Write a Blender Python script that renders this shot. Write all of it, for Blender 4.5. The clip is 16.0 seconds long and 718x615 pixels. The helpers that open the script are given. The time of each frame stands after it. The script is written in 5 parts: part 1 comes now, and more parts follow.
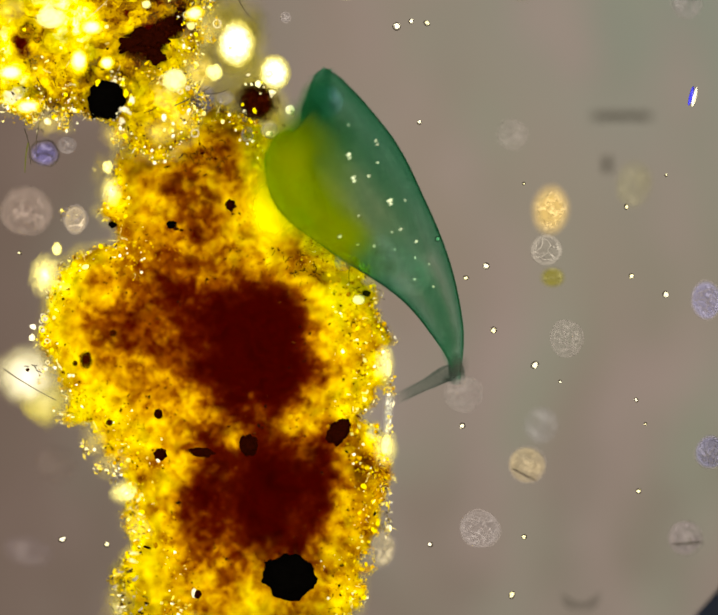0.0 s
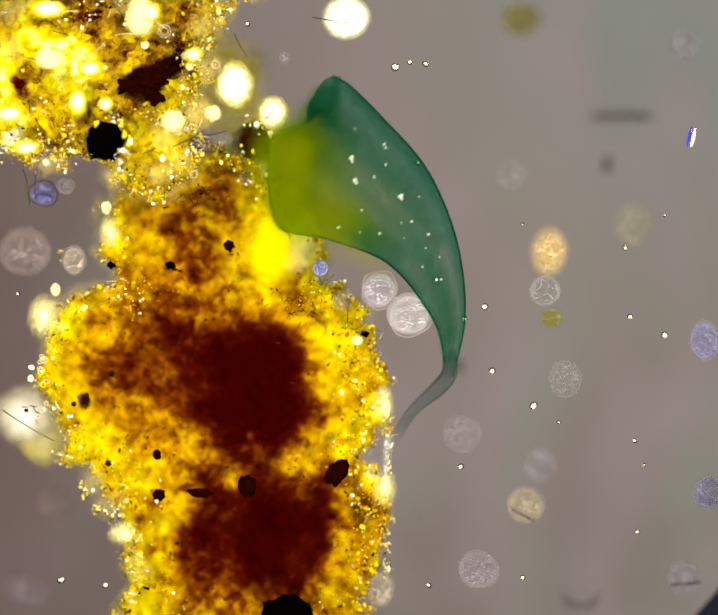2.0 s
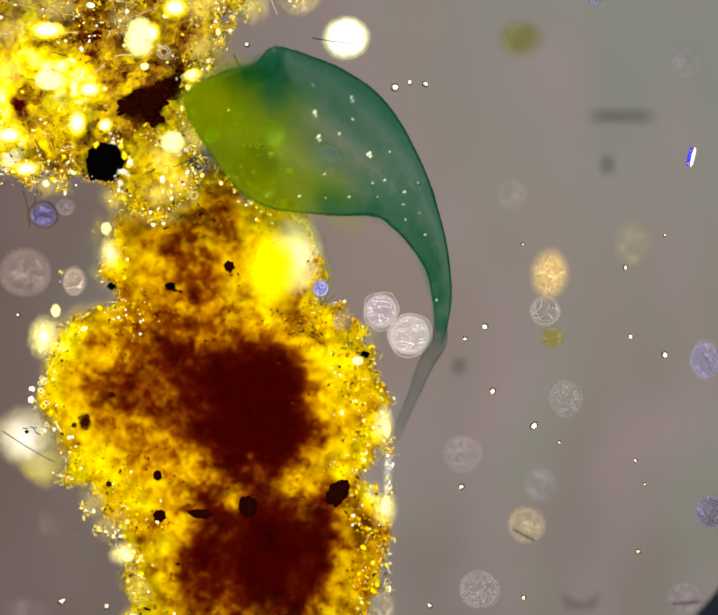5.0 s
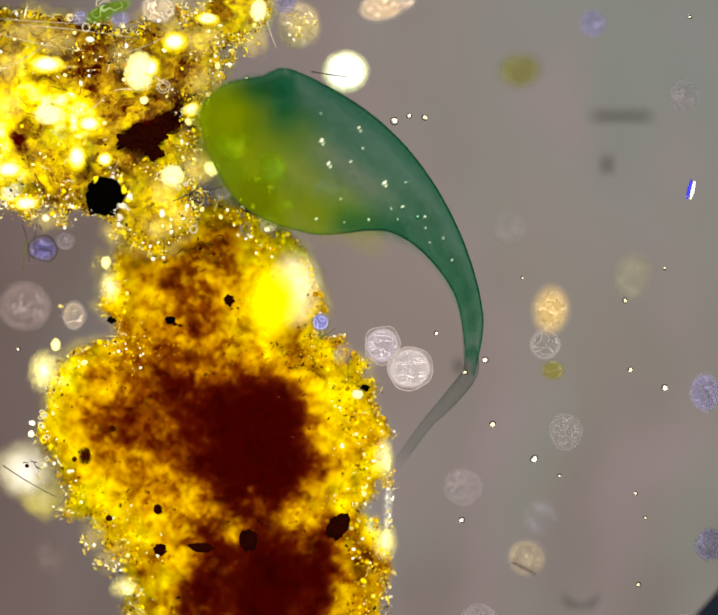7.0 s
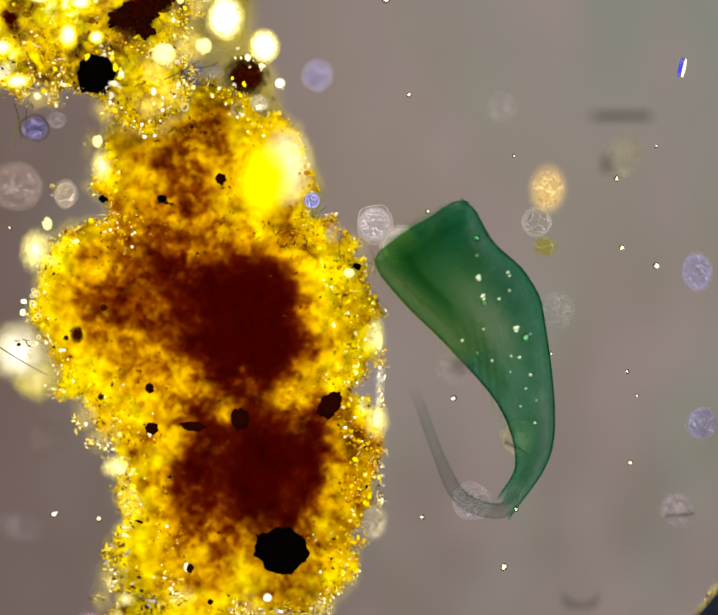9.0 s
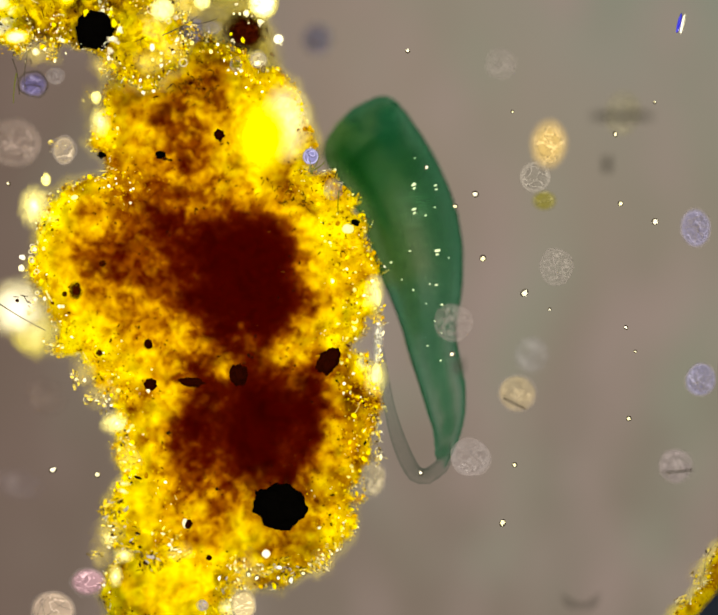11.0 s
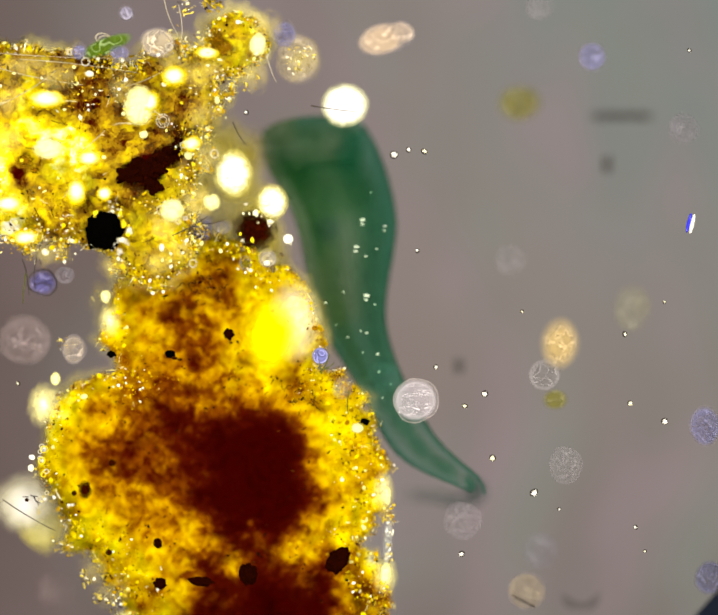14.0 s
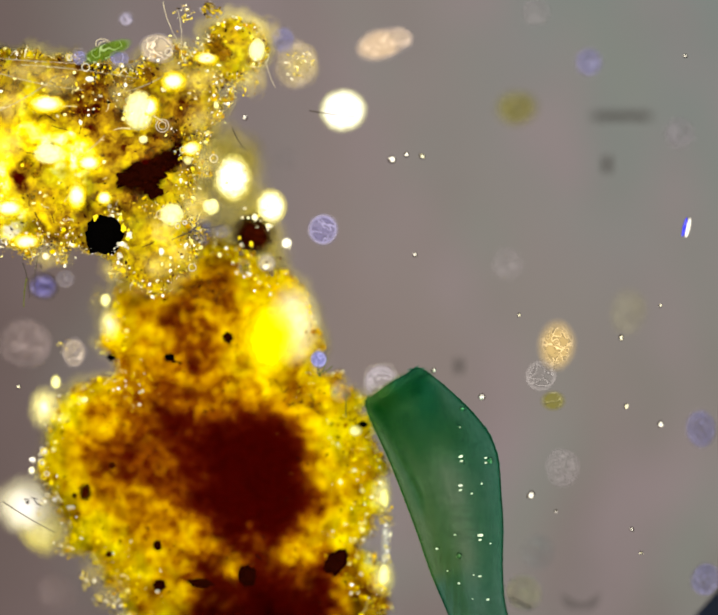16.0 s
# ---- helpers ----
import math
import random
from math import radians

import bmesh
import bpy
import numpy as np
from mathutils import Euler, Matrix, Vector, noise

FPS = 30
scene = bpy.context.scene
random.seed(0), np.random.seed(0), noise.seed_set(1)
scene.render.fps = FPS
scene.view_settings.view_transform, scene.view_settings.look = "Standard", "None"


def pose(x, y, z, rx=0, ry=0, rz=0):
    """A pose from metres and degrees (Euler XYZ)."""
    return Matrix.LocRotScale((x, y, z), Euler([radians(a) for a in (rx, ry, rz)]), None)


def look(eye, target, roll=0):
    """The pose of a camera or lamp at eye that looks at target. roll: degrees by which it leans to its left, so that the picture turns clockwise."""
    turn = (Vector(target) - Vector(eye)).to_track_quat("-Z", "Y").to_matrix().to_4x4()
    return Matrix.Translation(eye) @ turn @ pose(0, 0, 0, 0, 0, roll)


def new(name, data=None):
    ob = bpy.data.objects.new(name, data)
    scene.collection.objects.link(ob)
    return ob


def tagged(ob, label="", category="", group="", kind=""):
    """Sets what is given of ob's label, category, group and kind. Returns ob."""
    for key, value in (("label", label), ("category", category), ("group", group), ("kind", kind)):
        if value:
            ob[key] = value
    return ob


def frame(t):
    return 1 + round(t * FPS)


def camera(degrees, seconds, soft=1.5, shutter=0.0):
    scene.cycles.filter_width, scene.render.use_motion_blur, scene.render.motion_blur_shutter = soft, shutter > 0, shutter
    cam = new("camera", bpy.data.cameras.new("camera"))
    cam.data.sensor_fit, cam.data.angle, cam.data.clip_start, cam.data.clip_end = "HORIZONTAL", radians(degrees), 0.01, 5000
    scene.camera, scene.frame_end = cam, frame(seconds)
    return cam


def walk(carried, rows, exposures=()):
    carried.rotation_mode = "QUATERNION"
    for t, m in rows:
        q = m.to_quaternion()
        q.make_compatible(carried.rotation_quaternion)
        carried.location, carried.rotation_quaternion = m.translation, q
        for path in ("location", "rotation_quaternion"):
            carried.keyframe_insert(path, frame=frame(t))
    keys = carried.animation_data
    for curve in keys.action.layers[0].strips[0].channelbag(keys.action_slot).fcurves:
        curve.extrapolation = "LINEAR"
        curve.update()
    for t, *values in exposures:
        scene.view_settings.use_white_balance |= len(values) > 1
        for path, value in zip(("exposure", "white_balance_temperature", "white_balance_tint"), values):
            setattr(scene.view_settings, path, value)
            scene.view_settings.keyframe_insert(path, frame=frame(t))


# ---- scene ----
# A drop of pond water under a microscope, built a thousand times enlarged: one metre stands for one millimetre of the slide.
# x, y of the plan below are points of the camera's starting view, x to the right and y down, counted as micrometres;
# things are placed to fit it.
LENS = 10.0
HEIGHT = 0.784 / math.tan(radians(LENS / 2))
cam = camera(LENS, 16.0, soft=1.9)
cam.data.dof.use_dof = True
cam.data.dof.focus_distance = HEIGHT
cam.data.dof.aperture_fstop = 0.28

scene.cycles.transparent_max_bounces = 64

# The stage's travel: seconds, micrometres to the right, micrometres down, turn in degrees, lift of the focus.
STAGE = [
    (0.0, 0, 0, 0, 0), (0.5, 3, 18, 0, 0), (1.0, 3, 64, 0, 0), (1.5, -1, 89, 0, 0), (2.0, -3, 89, 0, 0), (2.5, -7, 95, -0.05, 0),
    (3.0, -7, 97, -0.1, 0), (3.5, -4, 99, -0.1, 0), (4.0, -1, 102, -0.1, 0), (5.2, -3, 142, -0.15, 0), (6.5, -4, 190, -0.2, 0), (7.0, -3, 207, -0.25, 0),
    (7.5, -1, 222, -0.3, 0), (8.0, -4, 198, -0.3, 0), (8.5, -11, 155, -0.3, 0), (8.7, -14, 62, -0.3, 0), (9.0, -20, -59, -0.3, 0), (9.2, -20, -94, -0.3, 0),
    (10.2, -23, -160, -0.3, 0), (11.3, -22, -148, -0.3, 0), (11.5, -20, -130, -0.35, 0), (12.0, -17, 14, -0.35, 0), (12.5, -11, 112, -0.35, 0), (13.0, -7, 264, -0.35, 0),
    (13.5, -1, 277, -0.35, 0), (14.0, -4, 281, -0.3, 0), (14.5, -11, 281, -0.3, 0.005), (15.0, 0, 284, -0.3, 0.03), (15.5, -3, 289, -0.3, 0.055), (16.0, -8, 289, -0.3, 0.065),
]


def stage_pose(row, z):
    t, dx, dy, turn, lift = row
    return pose(-dx / 1000, dy / 1000, z + lift, 0, 0, turn)


# the eyepiece camera's own white balance wanders: seconds, stops, kelvin, tint
BALANCE = [(0.0, 0.08, 8300, 4), (0.7, 0.05, 8000, 5), (1.5, 0.04, 7300, 10), (3.5, 0.02, 7300, 10), (6.5, 0.0, 7150, 11), (8.5, 0.0, 7150, 11), (9.0, 0.02, 7400, 10),
           (10.5, 0.07, 8100, 5), (11.5, 0.07, 8400, 4), (12.0, 0.05, 8400, 4), (13.0, -0.03, 7200, 11), (14.0, 0.0, 7000, 11), (14.5, 0.05, 7100, 11), (15.0, -0.1, 6850, 11), (16.0, -0.03, 6950, 11)]
walk(cam, [(row[0], stage_pose(row, HEIGHT)) for row in STAGE], BALANCE)


def stage_at(t):
    """The stage's travel at t seconds."""
    times = [r[0] for r in STAGE]
    return [float(np.interp(t, times, [r[k] for r in STAGE])) for k in (1, 2, 3)]


def spot(x, y, z=0.0):
    """The place at height z that shows at a point of the plan in the starting view."""
    k = (HEIGHT - z) / HEIGHT
    return Vector(((x - 784) / 1000 * k, (672 - y) / 1000 * k, z))


def eyepiece(t, x, y):
    """The plan's point that shows at x, y of the camera's view at t seconds."""
    dx, dy, turn = stage_at(t)
    a = radians(turn)
    px, py = x - 784, y - 672
    return 784 + px * math.cos(a) + py * math.sin(a) - dx, 672 - px * math.sin(a) + py * math.cos(a) - dy


# ---- light ----
world = bpy.data.worlds.new("world")
scene.world = world
world.use_nodes = True
world.node_tree.nodes["Background"].inputs[0].default_value = (0.5, 0.48, 0.5, 1)
world.node_tree.nodes["Background"].inputs[1].default_value = 0.12
# Added fill lamps above, out of view; the slide itself is lit from below.
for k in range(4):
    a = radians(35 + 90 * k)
    data = bpy.data.lights.new("fill_lamp", "AREA")
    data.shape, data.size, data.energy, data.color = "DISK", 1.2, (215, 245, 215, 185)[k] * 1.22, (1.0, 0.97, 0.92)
    new("fill_lamp", data).matrix_world = look((4.2 * math.cos(a), 4.2 * math.sin(a), 3.9), (0, 0, 0))


# ---- materials ----
class Nodes:
    """A short hand for node materials."""

    def __init__(self, name):
        self.mat = bpy.data.materials.new(name)
        self.mat.use_nodes = True
        self.tree = self.mat.node_tree
        self.tree.nodes.clear()
        self.out = self.tree.nodes.new("ShaderNodeOutputMaterial")

    def set(self, socket, value):
        if isinstance(value, bpy.types.NodeSocket):
            self.tree.links.new(value, socket)
        elif isinstance(value, (tuple, list)) and len(value) == 3 and socket.type == "RGBA":
            socket.default_value = (*value, 1)
        else:
            socket.default_value = value

    def add(self, kind, out=0, props=None, **values):
        node = self.tree.nodes.new("ShaderNode" + kind)
        for k, v in (props or {}).items():
            setattr(node, k, v)
        for k, v in values.items():
            key = int(k[1:]) if k[0] == "i" and k[1:].isdigit() else k.replace("_", " ")
            self.set(node.inputs[key], v)
        return node.outputs[out]

    def math(self, op, a, b=0.0, c=0.0, clamp=False):
        return self.add("Math", props={"operation": op, "use_clamp": clamp}, i0=a, i1=b, i2=c)

    def ramp(self, fac, *stops):
        node = self.tree.nodes.new("ShaderNodeValToRGB")
        el = node.color_ramp.elements
        while len(el) < len(stops):
            el.new(0.5)
        for e, (p, c) in zip(el, stops):
            e.position, e.color = p, (*c, 1)
        self.set(node.inputs[0], fac)
        return node.outputs[0]

    def span(self, value, a, b, c=0.0, d=1.0):
        return self.add("MapRange", props={"interpolation_type": "SMOOTHSTEP"}, i0=value, i1=a, i2=b, i3=c, i4=d)

    def noise(self, scale, detail=4.0, rough=0.55, vector=None, distort=0.0):
        kw = {"Scale": scale, "Detail": detail, "Roughness": rough, "Distortion": distort}
        if vector is not None:
            kw["Vector"] = vector
        return self.add("TexNoise", **kw)

    def mix(self, fac, a, b):
        return self.add("MixRGB", i0=fac, i1=a, i2=b)

    def blend(self, fac, a, b):
        return self.add("MixShader", i0=fac, i1=a, i2=b)

    def end(self, shader):
        self.tree.links.new(shader, self.out.inputs[0])
        return self.mat


def place_of(n):
    return n.add("TexCoord", out=3)


def painted_light():
    n = Nodes("painted_light_field")
    p = place_of(n)
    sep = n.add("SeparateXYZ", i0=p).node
    # The field's uneven light is painted: dimmer left and below, streaked and tinted.
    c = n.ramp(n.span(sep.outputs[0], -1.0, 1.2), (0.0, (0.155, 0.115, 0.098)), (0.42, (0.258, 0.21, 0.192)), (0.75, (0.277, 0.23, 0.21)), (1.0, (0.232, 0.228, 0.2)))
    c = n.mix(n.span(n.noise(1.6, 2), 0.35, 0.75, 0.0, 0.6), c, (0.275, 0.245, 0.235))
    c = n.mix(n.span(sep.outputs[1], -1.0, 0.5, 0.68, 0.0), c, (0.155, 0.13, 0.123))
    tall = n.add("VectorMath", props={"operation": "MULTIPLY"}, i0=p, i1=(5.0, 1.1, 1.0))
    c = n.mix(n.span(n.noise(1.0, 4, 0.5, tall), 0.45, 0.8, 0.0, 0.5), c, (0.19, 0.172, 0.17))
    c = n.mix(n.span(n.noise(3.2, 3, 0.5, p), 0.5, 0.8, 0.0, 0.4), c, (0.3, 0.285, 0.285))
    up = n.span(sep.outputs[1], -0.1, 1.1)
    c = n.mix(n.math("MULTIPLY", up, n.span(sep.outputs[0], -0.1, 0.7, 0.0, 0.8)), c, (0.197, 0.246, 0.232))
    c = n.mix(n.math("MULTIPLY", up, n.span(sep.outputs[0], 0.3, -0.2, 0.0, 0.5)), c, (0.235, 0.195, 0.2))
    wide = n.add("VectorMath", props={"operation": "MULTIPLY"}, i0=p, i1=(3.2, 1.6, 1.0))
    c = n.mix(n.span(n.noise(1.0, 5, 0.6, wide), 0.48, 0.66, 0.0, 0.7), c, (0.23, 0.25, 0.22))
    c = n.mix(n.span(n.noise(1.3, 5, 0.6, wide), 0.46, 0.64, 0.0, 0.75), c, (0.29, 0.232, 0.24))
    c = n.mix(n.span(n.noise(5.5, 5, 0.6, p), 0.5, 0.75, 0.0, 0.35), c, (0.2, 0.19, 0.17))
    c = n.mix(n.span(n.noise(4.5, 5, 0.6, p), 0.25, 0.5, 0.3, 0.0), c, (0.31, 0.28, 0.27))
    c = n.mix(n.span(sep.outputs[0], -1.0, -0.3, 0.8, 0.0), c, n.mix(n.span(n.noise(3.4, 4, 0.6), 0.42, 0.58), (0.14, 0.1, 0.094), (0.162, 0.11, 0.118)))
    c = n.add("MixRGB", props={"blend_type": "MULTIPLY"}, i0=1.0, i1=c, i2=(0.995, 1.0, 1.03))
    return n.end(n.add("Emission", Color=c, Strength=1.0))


def floc_skin(name, cores, lift=0.0, seed=0.0, rim=(0.1, 0.5), holes=0.0, olive=False, crisp=1.0):
    """Yellow-brown detritus: pale gold to maroon, densest round the given cores (x, y, radius, depth); negative depths
    lighten, strong ones paint glare.
    """
    n = Nodes(name)
    p = n.add("VectorMath", props={"operation": "ADD"}, i0=place_of(n), i1=(seed, seed, 0))
    big = n.noise(6.0, 5, 0.6, p, 0.2)
    mid = n.noise(32, 4, 0.5, p, 0.15)
    fine = n.noise(95, 3, 0.6, p)
    patch = n.noise(13, 3, 0.5, p, 0.2)
    v = n.math("ADD", n.math("MULTIPLY", big, 0.9), n.math("MULTIPLY", mid, 0.75))
    v = n.math("ADD", v, n.math("MULTIPLY", patch, 0.5))
    v = n.math("ADD", v, n.math("MULTIPLY", fine, 0.16 * crisp))
    v = n.math("SUBTRACT", v, 0.08 * (crisp - 1.0))
    v = n.math("SUBTRACT", v, 0.47 - lift)
    warp = n.add("TexNoise", out=1, Scale=26.0, Detail=3.0, Vector=p)
    gp = n.add("VectorMath", props={"operation": "MULTIPLY_ADD"}, i0=warp, i1=(0.05, 0.05, 0.05), i2=p)
    for scale, much in ((34, 0.16), (62, 0.16), (120, 0.07)):
        cells = n.add("TexVoronoi", out="Color", Scale=scale, Vector=gp)
        tone = n.add("SeparateXYZ", i0=cells).node.outputs[0]
        v = n.math("ADD", v, n.math("MULTIPLY", n.math("SUBTRACT", tone, 0.5), much * crisp))
    specks = n.math("MULTIPLY", n.span(n.noise(95, 3, 0.6, p, 0.4), 0.6, 0.72), n.span(n.noise(11, 3, 0.6, p), 0.48, 0.62))
    v = n.math("SUBTRACT", v, n.math("MULTIPLY", specks, 0.3))
    wob = n.add("TexNoise", out=1, Scale=9.0, Detail=4.0, Vector=p)
    bent = n.add("VectorMath", props={"operation": "MULTIPLY_ADD"}, i0=wob, i1=(0.16, 0.16, 0), i2=place_of(n))
    flat = n.add("VectorMath", props={"operation": "MULTIPLY"}, i0=bent, i1=(1, 1, 0))
    dense = 0.0
    for x, y, r, depth in cores:
        at = spot(x, y)
        d = n.add("VectorMath", out=1, props={"operation": "DISTANCE"}, i0=flat, i1=(at.x + 0.08, at.y + 0.08, 0))
        dense = n.math("ADD", dense, n.span(d, r * 0.2 / 1000, r * 1.62 / 1000, depth, 0.0))
    even = n.math("MULTIPLY_ADD", v, 0.5, 0.36)
    calm = n.span(dense, 0.35, 0.8)
    v = n.math("ADD", n.math("MULTIPLY", v, n.math("SUBTRACT", 1.0, calm)), n.math("MULTIPLY", even, calm))
    v = n.math("SUBTRACT", v, dense)
    stops = [(0.0, (0.022, 0.0004, 0.0001)), (0.14, (0.045, 0.0028, 0.0004)), (0.27, (0.13, 0.03, 0.0008)), (0.39, (0.34, 0.16, 0.0012)),
             (0.52, (0.55, 0.37, 0.0015)), (0.64, (0.72, 0.58, 0.002)), (0.75, (0.82, 0.72, 0.008)), (0.85, (0.88, 0.84, 0.18)), (1.0, (0.92, 0.92, 0.8))]
    if olive:
        stops[2:6] = [(0.26, (0.13, 0.055, 0.003)), (0.38, (0.28, 0.16, 0.006)), (0.5, (0.46, 0.32, 0.006)), (0.64, (0.64, 0.5, 0.006))]
    c = n.ramp(n.math("MULTIPLY_ADD", v, 0.66, 0.075), *stops)
    green = n.span(n.noise(17, 4, 0.55, gp), 0.5, 0.68, 0.0, 0.45)
    c = n.mix(green, c, n.add("MixRGB", props={"blend_type": "MULTIPLY"}, i0=1.0, i1=c, i2=(0.8, 1.0, 1.0)))
    bump = n.add("Bump", Strength=0.08, Distance=0.006, Height=n.math("ADD", mid, fine))
    thin = n.add("Attribute", out="Fac", props={"attribute_name": "thinness"})
    ragged = n.math("ADD", thin, n.math("MULTIPLY", n.math("SUBTRACT", n.noise(48, 5, 0.65, p), 0.5), 0.7))
    f = n.span(ragged, rim[0], rim[1], 1.0, 0.0)
    if holes:
        f = n.math("MAXIMUM", f, n.span(n.noise(10, 5, 0.62, p, 0.3), 0.46, 0.62, 0.0, holes))
    return n.end(n.blend(f, n.add("BsdfDiffuse", Color=c, Normal=bump), n.add("BsdfTransparent")))


def soft(name, low, high, scale, core, clear=0.0, ragged=0.35):
    """A soft-edged drop: dense to the given part of its radius, then fading out."""
    n = Nodes(name)
    q = n.add("VectorMath", props={"operation": "MULTIPLY_ADD"}, i0=n.add("TexCoord", out=0), i1=(2, 2, 0), i2=(-1, -1, 0))
    r = n.add("VectorMath", out=1, props={"operation": "LENGTH"}, i0=q)
    round_off = r
    r = n.math("ADD", r, n.math("MULTIPLY", n.math("SUBTRACT", n.noise(scale, 4, 0.6), 0.5), ragged))
    c = n.mix(n.span(n.noise(scale * 2, 5, 0.6), 0.35, 0.68), low, high)
    f = n.math("MAXIMUM", n.span(r, core, 1.0, clear, 1.0), n.span(round_off, 0.6, 1.0))
    return n.end(n.blend(f, n.add("BsdfDiffuse", Color=c), n.add("BsdfTransparent")))


def painted_glow(name, heart, rim, core, edge, scale=6, ragged=0.3):
    """A drop's glow painted in its colour: pale heart, yellow margin, soft outline."""
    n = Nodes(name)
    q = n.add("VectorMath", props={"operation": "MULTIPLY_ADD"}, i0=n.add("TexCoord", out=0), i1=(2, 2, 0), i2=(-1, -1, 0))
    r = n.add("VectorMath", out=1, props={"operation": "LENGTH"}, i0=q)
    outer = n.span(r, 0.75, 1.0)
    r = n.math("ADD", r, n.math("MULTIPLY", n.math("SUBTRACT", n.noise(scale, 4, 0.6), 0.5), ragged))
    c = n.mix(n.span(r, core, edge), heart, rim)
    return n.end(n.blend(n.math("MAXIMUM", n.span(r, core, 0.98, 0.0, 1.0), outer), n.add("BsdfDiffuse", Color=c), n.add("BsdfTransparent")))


def plain(name, low, high, scale=30.0, rough=0.5, gloss=0.3, clear=0.0):
    """A mottled material between two colours; clear: how much of the light passes straight through."""
    n = Nodes(name)
    c = n.mix(n.span(n.noise(scale, 5, 0.6), 0.32, 0.68), low, high)
    b = n.add("BsdfPrincipled", Base_Color=c, Roughness=rough, **{"Specular IOR Level": gloss})
    if clear > 0:
        b = n.blend(clear, b, n.add("BsdfTransparent"))
    return n.end(b)


def grains_skin(name, *stops):
    """Loose grains, each of its own colour."""
    n = Nodes(name)
    r = n.add("NewGeometry", out="Random Per Island")
    node = n.ramp(r, *stops)
    node.node.color_ramp.interpolation = "CONSTANT"
    mixed = n.add("VectorMath", props={"operation": "ADD"}, i0=n.add("NewGeometry", out="Normal"), i1=(0, 0, 0.5))
    return n.end(n.add("BsdfDiffuse", Color=node, Normal=n.add("VectorMath", props={"operation": "NORMALIZE"}, i0=mixed)))


# ---- making things ----
def part(name, bm, material, parent=None, label=""):
    """Links a bmesh as one mesh object under a thing or a part."""
    mesh = bpy.data.meshes.new(name)
    bm.to_mesh(mesh)
    bm.free()
    mesh.materials.append(material)
    for f in mesh.polygons:
        f.use_smooth = True
    ob = new(name, mesh)
    ob.parent = parent
    return tagged(ob, label)


def thing(name, at, label, category, group="", kind=""):
    ob = new(name)
    ob.location = at
    ob.empty_display_size = 0.02
    return tagged(ob, label, category, group, kind)


def blob(bm, at, rx, ry, rz, turn=0.0, rough=0.0, seed=0, sub=3):
    """Adds an uneven ball to bm: radii in micrometres."""
    m = Matrix.Translation(at) @ pose(0, 0, 0, 0, 0, turn)
    made = bmesh.ops.create_icosphere(bm, subdivisions=sub, radius=1.0)["verts"]
    for v in made:
        k = 1.0 + rough * noise.fractal(v.co * 1.7 + Vector((seed * 3.1, seed, 0)), 0.8, 2.0, 4) if rough else 1.0
        v.co = m @ (Vector((v.co.x * rx * k, v.co.y * ry * k, v.co.z * rz * k)) * 0.001)
    return made


def ring_bm(bm, rx, ry, tube, turns=40, sides=6, z=0.0):
    """Adds a ring of oval plan to bm."""
    rows = []
    for i in range(turns):
        a = 2 * math.pi * i / turns
        rows.append([bm.verts.new(((rx + tube * math.cos(b)) * math.cos(a) / 1000, (ry + tube * math.cos(b)) * math.sin(a) / 1000, z + tube * math.sin(b) / 1000))
                     for b in (2 * math.pi * k / sides for k in range(sides))])
    for i in range(turns):
        for k in range(sides):
            bm.faces.new((rows[i][k], rows[(i + 1) % turns][k], rows[(i + 1) % turns][(k + 1) % sides], rows[i][(k + 1) % sides]))


def strand(bm, points, r0, r1, sides=5):
    """Adds a tapering thread along points (metres); radii in micrometres."""
    rows = []
    for i, p in enumerate(points):
        d = (points[min(i + 1, len(points) - 1)] - points[max(i - 1, 0)]).normalized()
        s = d.cross(Vector((0, 0, 1)))
        s = s.normalized() if s.length > 1e-6 else Vector((1, 0, 0))
        u = s.cross(d)
        r = (r0 + (r1 - r0) * i / max(1, len(points) - 1)) / 1000
        rows.append([bm.verts.new(p + s * r * math.cos(2 * math.pi * k / sides) + u * r * math.sin(2 * math.pi * k / sides)) for k in range(sides)])
    for a, b in zip(rows, rows[1:]):
        for k in range(sides):
            bm.faces.new((a[k], a[(k + 1) % sides], b[(k + 1) % sides], b[k]))
    bm.faces.new(rows[0][::-1])
    bm.faces.new(rows[-1])


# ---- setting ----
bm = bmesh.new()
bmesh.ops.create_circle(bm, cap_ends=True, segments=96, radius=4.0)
field_disc = part("backdrop", bm, painted_light())
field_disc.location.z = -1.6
tagged(field_disc, "glowing grey-mauve field below the slide, the lamp light's unevenness painted in", "light field", kind="structure")


